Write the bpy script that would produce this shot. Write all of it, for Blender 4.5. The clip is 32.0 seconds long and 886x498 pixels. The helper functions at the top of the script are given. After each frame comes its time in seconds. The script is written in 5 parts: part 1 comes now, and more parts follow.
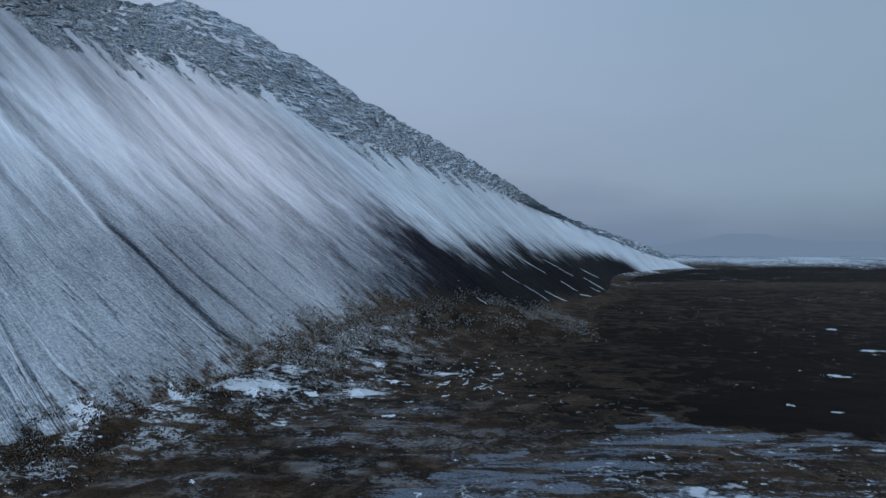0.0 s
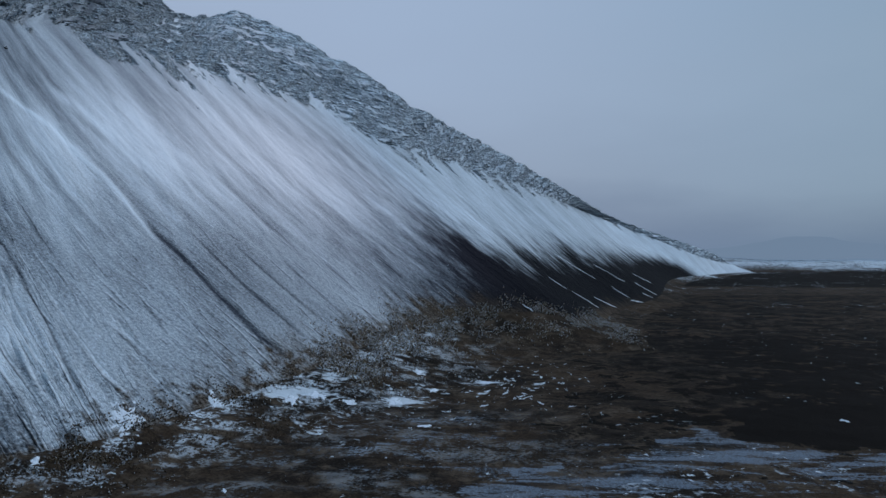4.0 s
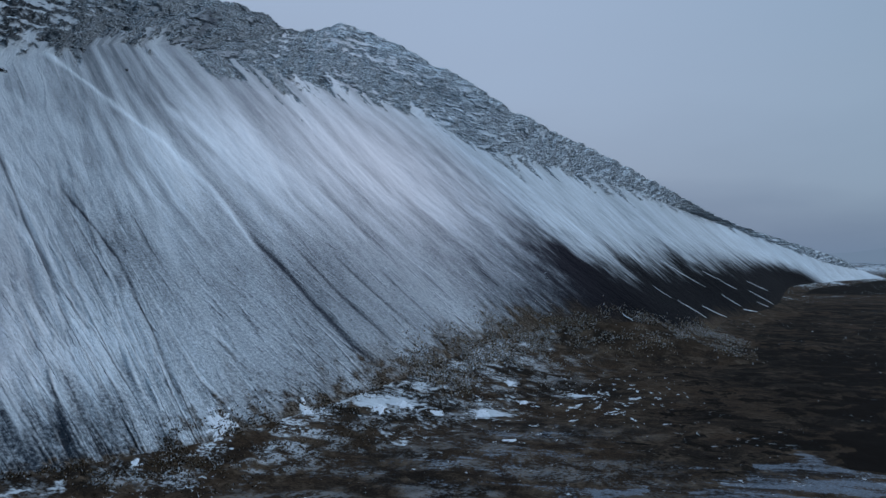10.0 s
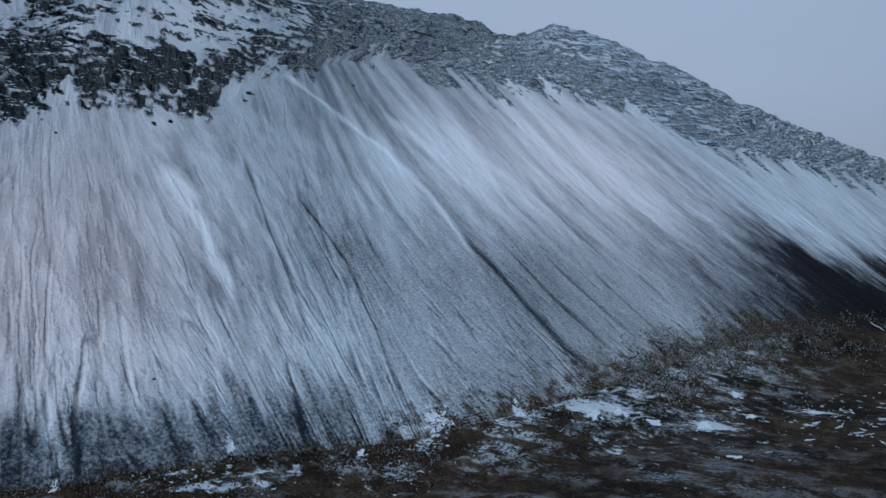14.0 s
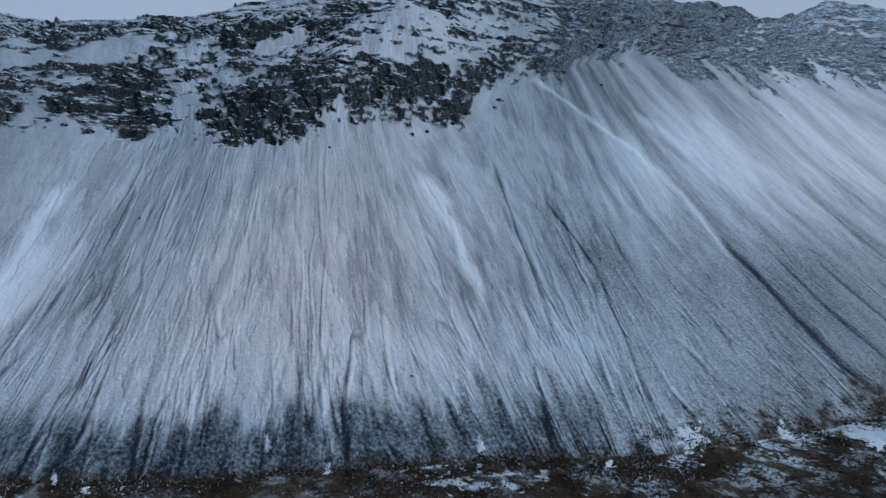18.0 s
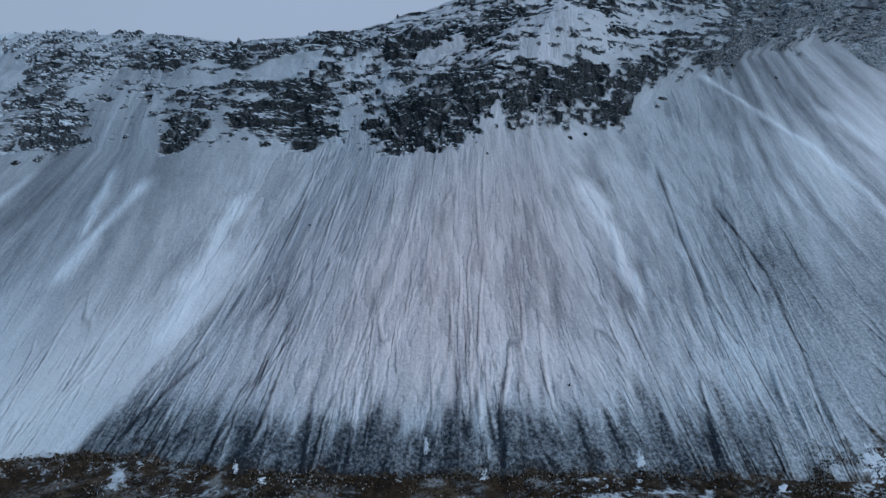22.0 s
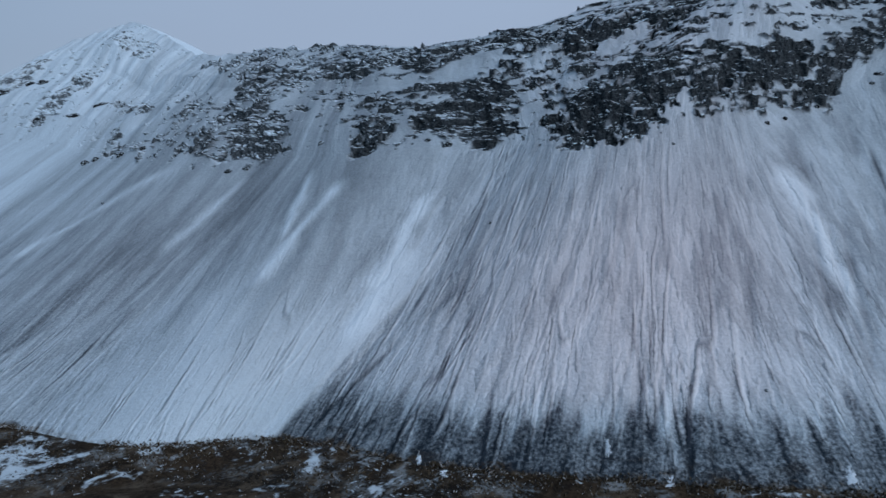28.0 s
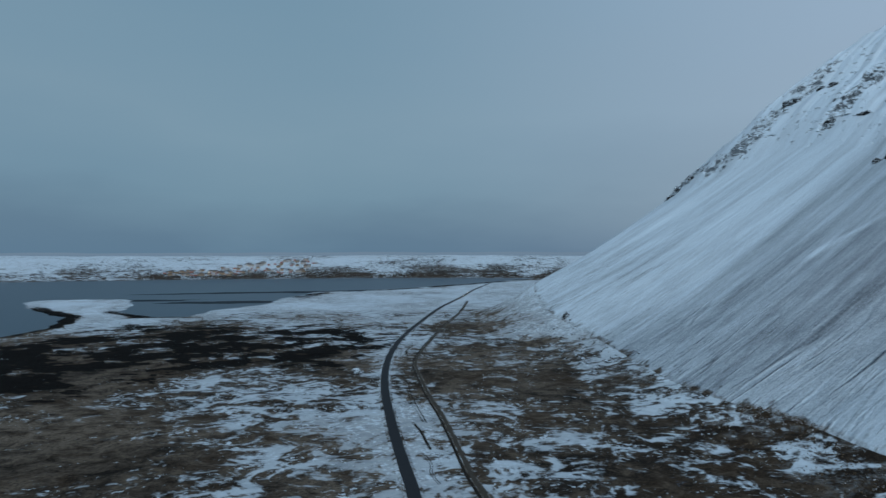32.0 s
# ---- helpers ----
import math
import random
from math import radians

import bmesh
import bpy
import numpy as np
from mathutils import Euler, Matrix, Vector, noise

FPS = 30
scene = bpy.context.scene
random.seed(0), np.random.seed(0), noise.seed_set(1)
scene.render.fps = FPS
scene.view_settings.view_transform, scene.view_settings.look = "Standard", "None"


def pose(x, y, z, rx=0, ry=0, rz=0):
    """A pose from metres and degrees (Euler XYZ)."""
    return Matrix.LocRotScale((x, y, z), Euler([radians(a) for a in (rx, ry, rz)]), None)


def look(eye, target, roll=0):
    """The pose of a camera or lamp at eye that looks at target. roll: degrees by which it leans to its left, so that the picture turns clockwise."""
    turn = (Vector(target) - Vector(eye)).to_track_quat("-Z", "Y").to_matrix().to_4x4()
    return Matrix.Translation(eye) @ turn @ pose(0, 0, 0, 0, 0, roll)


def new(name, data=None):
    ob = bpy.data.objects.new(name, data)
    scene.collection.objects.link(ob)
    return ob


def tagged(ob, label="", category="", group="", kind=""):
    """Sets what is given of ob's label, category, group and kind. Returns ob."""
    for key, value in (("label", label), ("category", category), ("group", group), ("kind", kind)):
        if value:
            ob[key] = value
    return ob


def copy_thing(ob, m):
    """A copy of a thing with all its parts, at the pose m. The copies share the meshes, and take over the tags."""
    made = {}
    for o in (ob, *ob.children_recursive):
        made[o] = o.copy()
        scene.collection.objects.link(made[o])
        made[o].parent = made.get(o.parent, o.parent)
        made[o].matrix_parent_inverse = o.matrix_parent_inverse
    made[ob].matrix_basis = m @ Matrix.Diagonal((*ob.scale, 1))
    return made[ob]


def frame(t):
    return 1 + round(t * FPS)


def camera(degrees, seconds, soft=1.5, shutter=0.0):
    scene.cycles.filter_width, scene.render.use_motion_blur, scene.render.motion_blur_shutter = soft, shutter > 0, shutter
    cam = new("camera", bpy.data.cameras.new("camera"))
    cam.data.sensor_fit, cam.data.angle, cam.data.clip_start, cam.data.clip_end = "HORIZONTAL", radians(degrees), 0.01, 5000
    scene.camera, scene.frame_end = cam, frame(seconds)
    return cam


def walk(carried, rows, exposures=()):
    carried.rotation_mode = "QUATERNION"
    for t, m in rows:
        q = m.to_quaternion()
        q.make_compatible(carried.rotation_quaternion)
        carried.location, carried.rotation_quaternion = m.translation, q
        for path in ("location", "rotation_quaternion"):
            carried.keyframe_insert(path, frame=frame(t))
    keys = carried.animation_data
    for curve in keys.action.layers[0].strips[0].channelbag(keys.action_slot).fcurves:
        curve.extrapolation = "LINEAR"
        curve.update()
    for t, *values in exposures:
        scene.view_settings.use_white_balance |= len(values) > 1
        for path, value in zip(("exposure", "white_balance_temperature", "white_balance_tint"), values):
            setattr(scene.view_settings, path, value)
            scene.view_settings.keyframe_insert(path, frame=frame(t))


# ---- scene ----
cam = camera(61.21, 32.0, shutter=0.32)
PATH = [
    (0.0, pose(-0.00, -0.00, 120.00, 89.664, -0.161, 0.009)),
    (0.5, pose(1.39, 0.91, 119.97, 89.728, -0.137, 0.555)),
    (1.0, pose(2.76, 1.71, 120.10, 89.779, -0.090, 1.076)),
    (1.5, pose(4.16, 2.37, 120.47, 89.800, -0.079, 1.580)),
    (2.0, pose(5.63, 2.87, 121.04, 89.815, -0.050, 2.093)),
    (2.5, pose(7.19, 3.28, 121.74, 89.853, -0.047, 2.603)),
    (3.0, pose(8.81, 3.61, 122.53, 89.868, -0.078, 3.102)),
    (3.5, pose(10.46, 3.97, 123.33, 89.877, -0.070, 3.627)),
    (5.5, pose(16.96, 5.58, 126.53, 89.964, -0.102, 4.927)),
    (6.0, pose(18.46, 5.96, 127.24, 89.988, -0.127, 4.502)),
    (6.5, pose(19.91, 6.37, 127.89, 90.031, -0.137, 4.390)),
    (7.0, pose(21.35, 6.89, 128.54, 90.048, -0.133, 4.676)),
    (7.5, pose(22.77, 7.49, 129.13, 90.071, -0.177, 5.896)),
    (8.0, pose(24.11, 8.06, 129.58, 90.128, -0.181, 7.090)),
    (8.5, pose(25.31, 8.59, 129.86, 90.130, -0.167, 8.381)),
    (9.0, pose(26.35, 9.14, 130.03, 90.115, -0.126, 9.691)),
    (9.5, pose(27.24, 9.67, 130.09, 90.098, -0.065, 11.029)),
    (10.0, pose(27.94, 10.12, 130.07, 90.153, -0.051, 12.428)),
    (10.5, pose(28.32, 10.39, 130.05, 90.179, -0.020, 13.807)),
    (11.0, pose(28.46, 10.76, 130.15, 90.190, 0.016, 15.178)),
    (11.5, pose(28.46, 11.24, 130.30, 90.193, 0.055, 16.645)),
    (12.0, pose(28.43, 11.71, 130.47, 90.202, 0.075, 18.929)),
    (12.5, pose(28.49, 11.97, 130.66, 90.179, 0.098, 21.370)),
    (13.0, pose(28.67, 12.08, 130.92, 90.167, 0.128, 23.828)),
    (13.5, pose(28.85, 12.07, 131.36, 90.184, 0.147, 26.281)),
    (14.0, pose(28.89, 12.19, 131.94, 90.208, 0.191, 28.682)),
    (14.5, pose(28.75, 12.35, 132.51, 90.192, 0.152, 31.078)),
    (16.5, pose(27.69, 13.08, 134.67, 90.183, 0.121, 40.484)),
    (17.0, pose(27.25, 13.22, 135.19, 90.187, 0.040, 42.773)),
    (17.5, pose(26.79, 13.16, 135.71, 90.163, -0.039, 45.058)),
    (18.0, pose(26.46, 13.02, 136.37, 90.146, -0.086, 47.324)),
    (18.5, pose(26.27, 12.92, 137.27, 90.108, -0.121, 49.583)),
    (19.0, pose(26.33, 12.85, 138.28, 90.055, -0.193, 51.874)),
    (19.5, pose(26.52, 12.81, 139.19, 90.042, -0.202, 54.138)),
    (20.0, pose(26.79, 12.92, 139.98, 90.048, -0.195, 56.436)),
    (20.5, pose(26.99, 13.18, 140.58, 90.096, -0.175, 58.749)),
    (21.0, pose(27.18, 13.41, 141.01, 90.120, -0.188, 60.043)),
    (21.5, pose(27.32, 13.54, 141.25, 90.101, -0.200, 59.723)),
    (22.0, pose(27.32, 13.58, 141.40, 90.075, -0.198, 59.388)),
    (22.5, pose(27.28, 13.63, 141.46, 90.065, -0.188, 59.043)),
    (23.0, pose(27.20, 13.66, 141.48, 90.059, -0.176, 58.729)),
    (23.5, pose(27.14, 13.73, 141.48, 90.056, -0.148, 58.451)),
    (24.0, pose(27.09, 13.85, 141.48, 90.035, -0.105, 58.167)),
    (24.5, pose(27.11, 14.28, 141.53, 90.017, -0.052, 57.937)),
    (26.5, pose(27.33, 17.98, 142.06, 89.852, 0.239, 62.048)),
    (27.0, pose(27.26, 18.72, 142.01, 89.833, 0.365, 65.904)),
    (27.5, pose(27.04, 19.20, 141.78, 89.844, 0.378, 69.763)),
    (28.0, pose(26.62, 19.43, 141.44, 89.869, 0.426, 73.555)),
    (28.5, pose(26.03, 19.30, 141.21, 89.903, 0.498, 78.945)),
    (29.0, pose(25.51, 19.00, 141.36, 89.945, 0.457, 88.923)),
    (29.5, pose(25.12, 18.81, 141.60, 89.993, 0.457, 98.031)),
    (30.0, pose(24.77, 18.66, 141.66, 90.069, 0.349, 105.204)),
    (30.5, pose(24.61, 18.44, 141.55, 90.129, 0.252, 111.648)),
    (31.0, pose(24.60, 18.13, 141.41, 90.173, 0.207, 118.099)),
    (31.5, pose(24.68, 17.80, 141.28, 90.223, 0.134, 124.000)),
    (32.0, pose(24.73, 17.52, 141.22, 90.252, 0.046, 129.067)),
]
walk(cam, PATH, [(0.0, 0.14, 6330, 10), (8.0, 0.14, 6330, 10), (14.0, 0.10, 6330, 10), (28.5, 0.07, 6330, 10), (30.0, 0.07, 6450, 7.5), (31.0, 0.08, 6440, 7.0), (32.0, 0.09, 6420, 3.0)])

# ---- sky and light: a dull overcast winter evening ----
SUN_ELEVATION, SUN_AZIMUTH = 26.0, 64.0
world = bpy.data.worlds.new("world")
scene.world = world
world.use_nodes = True
wn, wl = world.node_tree.nodes, world.node_tree.links
wn.clear()
sky = wn.new("ShaderNodeTexSky")
sky.sky_type = "NISHITA"
sky.sun_disc = False
sky.sun_elevation, sky.sun_rotation = radians(SUN_ELEVATION), radians(SUN_AZIMUTH)
sky.altitude, sky.air_density, sky.dust_density = 150, 1.0, 3.0
coord = wn.new("ShaderNodeTexCoord")
split = wn.new("ShaderNodeSeparateXYZ")
wl.new(coord.outputs["Generated"], split.inputs[0])
stretch = wn.new("ShaderNodeMapping")
stretch.inputs["Scale"].default_value = (1.6, 1.6, 5.0)
wl.new(coord.outputs["Generated"], stretch.inputs["Vector"])
clouds = wn.new("ShaderNodeTexNoise")
clouds.inputs["Scale"].default_value, clouds.inputs["Detail"].default_value, clouds.inputs["Roughness"].default_value = 1.3, 5, 0.5
wl.new(stretch.outputs[0], clouds.inputs["Vector"])
wobble = wn.new("ShaderNodeMath")
wobble.operation = "MULTIPLY_ADD"
wobble.inputs[1].default_value, wobble.inputs[2].default_value = 0.24, -0.12
wl.new(clouds.outputs["Fac"], wobble.inputs[0])
height = wn.new("ShaderNodeMath")
height.operation = "ADD"
wl.new(split.outputs["Z"], height.inputs[0])
wl.new(wobble.outputs[0], height.inputs[1])
def sky_ramp(tones):
    """Colours of the cloud cover by height above the horizon."""
    node = wn.new("ShaderNodeValToRGB")
    r = node.color_ramp
    r.elements[0].position, r.elements[0].color = tones[0][0], (*tones[0][1], 1)
    r.elements[1].position, r.elements[1].color = tones[-1][0], (*tones[-1][1], 1)
    for place, tone in tones[1:-1]:
        r.elements.new(place).color = (*tone, 1)
    wl.new(height.outputs[0], node.inputs["Fac"])
    return node.outputs["Color"]


dull = sky_ramp([(0.0, (0.12, 0.20, 0.30)), (0.08, (0.165, 0.265, 0.37)), (0.2, (0.20, 0.30, 0.40)), (0.4, (0.17, 0.28, 0.39)), (1.0, (0.40, 0.54, 0.74))])
bright = sky_ramp([(0.0, (0.20, 0.255, 0.37)), (0.08, (0.30, 0.36, 0.48)), (0.2, (0.34, 0.42, 0.56)), (0.4, (0.36, 0.46, 0.62)), (1.0, (0.42, 0.54, 0.74))])
# the cloud is thinnest towards the west, behind the mountain
toward = wn.new("ShaderNodeVectorMath")
toward.operation = "DOT_PRODUCT"
toward.inputs[1].default_value = (-math.sin(radians(48)), math.cos(radians(48)), 0.25)
wl.new(coord.outputs["Generated"], toward.inputs[0])
thin = wn.new("ShaderNodeMapRange")
thin.interpolation_type = "SMOOTHSTEP"
thin.inputs["From Min"].default_value, thin.inputs["From Max"].default_value = 0.0, 0.95
wl.new(toward.outputs["Value"], thin.inputs["Value"])
overcast = wn.new("ShaderNodeMix")
overcast.data_type = "RGBA"
wl.new(thin.outputs[0], overcast.inputs[0])
wl.new(dull, overcast.inputs[6])
wl.new(bright, overcast.inputs[7])
overcast_bg = wn.new("ShaderNodeBackground")
overcast_bg.inputs["Strength"].default_value = 1.0
wl.new(overcast.outputs[2], overcast_bg.inputs["Color"])
clear_bg = wn.new("ShaderNodeBackground")
clear_bg.inputs["Strength"].default_value = 0.05
wl.new(sky.outputs["Color"], clear_bg.inputs["Color"])
both = wn.new("ShaderNodeMixShader")
both.inputs["Fac"].default_value = 0.88
wl.new(clear_bg.outputs[0], both.inputs[1])
wl.new(overcast_bg.outputs[0], both.inputs[2])
world_out = wn.new("ShaderNodeOutputWorld")
wl.new(both.outputs[0], world_out.inputs["Surface"])

sun = new("sun", bpy.data.lights.new("sun", "SUN"))
sun.data.energy, sun.data.angle, sun.data.color = 1.3, radians(10), (0.86, 0.91, 1.0)
sun_way = Vector((math.sin(radians(SUN_AZIMUTH)) * math.cos(radians(SUN_ELEVATION)), math.cos(radians(SUN_AZIMUTH)) * math.cos(radians(SUN_ELEVATION)), math.sin(radians(SUN_ELEVATION))))
sun.matrix_world = look(sun_way * 300, (0, 0, 0))


# ---- materials ----
class Nodes:
    """A small writer of node materials."""

    def __init__(self, name):
        self.mat = bpy.data.materials.new(name)
        self.mat.use_nodes = True
        self.tree = self.mat.node_tree
        self.n, self.l = self.tree.nodes, self.tree.links
        self.bsdf = self.n["Principled BSDF"]

    def put(self, socket, value):
        if hasattr(value, "is_output"):
            self.l.new(value, socket)
        else:
            socket.default_value = value

    def attr(self, name):
        a = self.n.new("ShaderNodeAttribute")
        a.attribute_name = name
        return a.outputs["Fac"]

    def math(self, op, a, b=0.0, c=0.0, clamp=False):
        m = self.n.new("ShaderNodeMath")
        m.operation, m.use_clamp = op, clamp
        for k, v in enumerate((a, b, c)):
            self.put(m.inputs[k], v)
        return m.outputs[0]

    def vec(self, x, y, z=0.0):
        v = self.n.new("ShaderNodeCombineXYZ")
        for k, q in enumerate((x, y, z)):
            self.put(v.inputs[k], q)
        return v.outputs[0]

    def noise(self, vector, scale, detail=4.0, rough=0.55, distort=0.0, dims="3D"):
        t = self.n.new("ShaderNodeTexNoise")
        t.noise_dimensions = dims
        self.put(t.inputs["Vector"], vector)
        self.put(t.inputs["Scale"], scale)
        self.put(t.inputs["Detail"], detail)
        self.put(t.inputs["Roughness"], rough)
        self.put(t.inputs["Distortion"], distort)
        return t.outputs["Fac"]

    def step(self, value, low, high, out_low=0.0, out_high=1.0):
        m = self.n.new("ShaderNodeMapRange")
        m.interpolation_type = "SMOOTHSTEP"
        for k, v in enumerate((value, low, high, out_low, out_high)):
            self.put(m.inputs[k], v)
        return m.outputs[0]

    def mix(self, fac, a, b):
        m = self.n.new("ShaderNodeMix")
        m.data_type = "RGBA"
        self.put(m.inputs[0], fac)
        self.put(m.inputs[6], (*a, 1) if isinstance(a, tuple) else a)
        self.put(m.inputs[7], (*b, 1) if isinstance(b, tuple) else b)
        return m.outputs[2]

    def world(self):
        return self.n.new("ShaderNodeNewGeometry").outputs["Position"]

    def layered(self, wide, tall):
        v = self.n.new("ShaderNodeVectorMath")
        v.operation = "MULTIPLY"
        self.l.new(self.world(), v.inputs[0])
        v.inputs[1].default_value = (1 / wide, 1 / wide, 1 / tall)
        return v.outputs[0]

    def wide_streaks(self, along, across):
        v = self.n.new("ShaderNodeVectorMath")
        v.operation = "MULTIPLY"
        self.l.new(self.world(), v.inputs[0])
        v.inputs[1].default_value = (1 / along, 1 / across, 0.0)
        return v.outputs[0]

    def up(self):
        s = self.n.new("ShaderNodeSeparateXYZ")
        self.l.new(self.n.new("ShaderNodeNewGeometry").outputs["Normal"], s.inputs[0])
        return s.outputs["Z"]

    def random(self):
        return self.n.new("ShaderNodeObjectInfo").outputs["Random"]

    def finish(self, colour, rough=0.85, bump=None, strength=0.5, distance=0.3, metal=0.0, specular=0.3):
        self.put(self.bsdf.inputs["Base Color"], (*colour, 1) if isinstance(colour, tuple) else colour)
        self.put(self.bsdf.inputs["Roughness"], rough)
        self.put(self.bsdf.inputs["Metallic"], metal)
        self.put(self.bsdf.inputs["Specular IOR Level"], specular)
        if bump is not None:
            b = self.n.new("ShaderNodeBump")
            self.put(b.inputs["Height"], bump)
            b.inputs["Strength"].default_value, b.inputs["Distance"].default_value = strength, distance
            self.l.new(b.outputs[0], self.bsdf.inputs["Normal"])
        return self.mat


SNOW = (0.69, 0.79, 0.87)


def mountain_material():
    """Scree under wind-blown snow in streaks down the fall line, and snow-dusted dark rock on the cliffs."""
    m = Nodes("snowy_scree_and_rock")
    s, v, cover, rock, rill = (m.attr(k) for k in ("along", "upslope", "cover", "rock", "rill"))

    def streak(across, down, seed, detail=3.0, distort=0.4):
        return m.noise(m.vec(m.math("MULTIPLY", s, 1 / across), m.math("MULTIPLY", v, 1 / down), seed), 1.0, detail, 0.55, distort)

    def weigh(value, weight):
        return m.math("MULTIPLY", m.math("SUBTRACT", value, 0.5), weight)

    grain = m.noise(m.world(), 0.42, 4, 0.72)
    coarse = m.noise(m.world(), 0.16, 3, 0.6)
    # the streaks follow the fall line, frayed by the stones
    frayed = m.math("ADD", m.attr("fall"), m.math("ADD", weigh(grain, 1.0), weigh(coarse, 2.6)))

    def run(across, down, seed, detail=2.0, shift=0.0):
        return m.noise(m.vec(m.math("MULTIPLY_ADD", frayed, 1 / across, shift / across), m.math("MULTIPLY", v, 1 / down), seed), 1.0, detail, 0.55, 0.15)

    broad, middle, patch, fine = run(30, 300, 3.1), run(10, 140, 7.7), run(17, 75, 1.3, 4), run(3.6, 30, 5.2, 3)
    # overlapping tongues of drift with crisp sides, long and narrow like braids
    braid = m.math("ADD", m.step(run(8.5, 42, 31.7, 3), 0.45, 0.55), m.step(run(19, 90, 37.1, 3), 0.44, 0.56))
    streaks = m.math("ADD", m.math("ADD", weigh(broad, 0.34), weigh(fine, 0.14)), m.math("ADD", m.math("MULTIPLY", m.math("SUBTRACT", braid, 1.0), 0.085), m.math("ADD", weigh(middle, 0.14), weigh(patch, 0.16))))
    level = m.math("ADD", cover, m.math("ADD", m.math("MULTIPLY", streaks, m.attr("streaky")), m.math("MULTIPLY", weigh(grain, 1.1), m.attr("grainy"))))
    level = m.math("SUBTRACT", level, m.math("MULTIPLY", rill, 0.12))
    # rills: stony grooves that wander, fork and die out down the slope, with drift snow along their sides
    carved = 0.0
    for across, down, seed, deep, thin in ((6.0, 95, 27.3, 0.5, 0.05), (12.0, 150, 11.2, 0.8, 0.04), (25, 240, 15.9, 1.0, 0.03)):
        lie = m.math("SUBTRACT", run(across, down, seed, 1.0), 0.5)
        width = m.math("MULTIPLY", m.step(streak(across * 1.3, 150, seed + 40, 3, 0.3), 0.40, 0.74), m.attr("lined"))
        thick = m.math("MULTIPLY_ADD", width, thin, thin * 0.35)
        groove = m.math("MULTIPLY", m.math("SUBTRACT", 1.0, m.math("DIVIDE", m.math("ABSOLUTE", lie), thick), clamp=True), width)
        beside = m.math("SUBTRACT", run(across, down, seed, 1.0, 1.2 + across * 0.07), 0.5)
        lee = m.math("MULTIPLY", m.math("SUBTRACT", 1.0, m.math("DIVIDE", m.math("ABSOLUTE", beside), m.math("MULTIPLY", thick, 1.5)), clamp=True), width)
        level = m.math("MULTIPLY_ADD", lee, 0.20 * deep, m.math("MULTIPLY_ADD", groove, -0.40 * deep, level))
        carved = m.math("MULTIPLY_ADD", lee, 1.2 * deep, m.math("MULTIPLY_ADD", groove, -2.6 * deep, carved))
    snow_on_scree = m.math("MULTIPLY", m.step(level, 0.05, 1.0), 0.97)
    stone = m.mix(m.noise(m.world(), 0.12, 5, 0.65), (0.008, 0.012, 0.018), (0.034, 0.047, 0.065))
    stone = m.mix(m.attr("black"), stone, (0.004, 0.005, 0.007))
    heath = m.mix(m.step(grain, 0.3, 0.7), (0.008, 0.006, 0.005), (0.115, 0.088, 0.062))
    # warm: mauve stone, and pinkish light put into the snow's colour
    stone = m.mix(m.attr("warm"), stone, (0.104, 0.094, 0.124))
    scree = m.mix(m.attr("heath"), stone, heath)
    scree = m.mix(snow_on_scree, scree, m.mix(m.attr("warm"), SNOW, (0.87, 0.77, 0.775)))
    seams = m.noise(m.layered(7.0, 2.4), 1.0, 6, 0.70)
    crag = m.mix(m.step(seams, 0.35, 0.75), (0.005, 0.007, 0.009), (0.026, 0.031, 0.037))
    # rime, and the far cliffs' pale haze put into the rock colour
    crag = m.mix(m.math("MULTIPLY", m.attr("rime_haze"), m.step(grain, 0.35, 0.65, 0.2, 1.8)), crag, SNOW)
    ledge = m.math("ADD", m.up(), m.math("ADD", weigh(m.noise(m.layered(5.0, 2.0), 1.0, 5, 0.68), 0.85), m.attr("powder")))
    crag = m.mix(m.step(ledge, 0.66, 0.88), crag, SNOW)
    colour = m.mix(rock, scree, crag)
    pebbles = m.math("MULTIPLY", grain, m.math("MULTIPLY_ADD", m.attr("grainy"), 2.2, 0.5))
    relief = m.math("ADD", m.math("ADD", pebbles, m.math("ADD", m.math("MULTIPLY", m.attr("streaky"), m.math("MULTIPLY", braid, 0.8)), m.math("MULTIPLY", m.attr("streaky"), m.math("ADD", m.math("MULTIPLY", middle, 1.2), m.math("MULTIPLY", fine, 0.9))))), m.math("ADD", carved, m.math("MULTIPLY", seams, m.math("MULTIPLY_ADD", rock, 5.0, 0.3))))
    return m.finish(colour, 0.9, relief, 0.85, 1.0, specular=0.04)


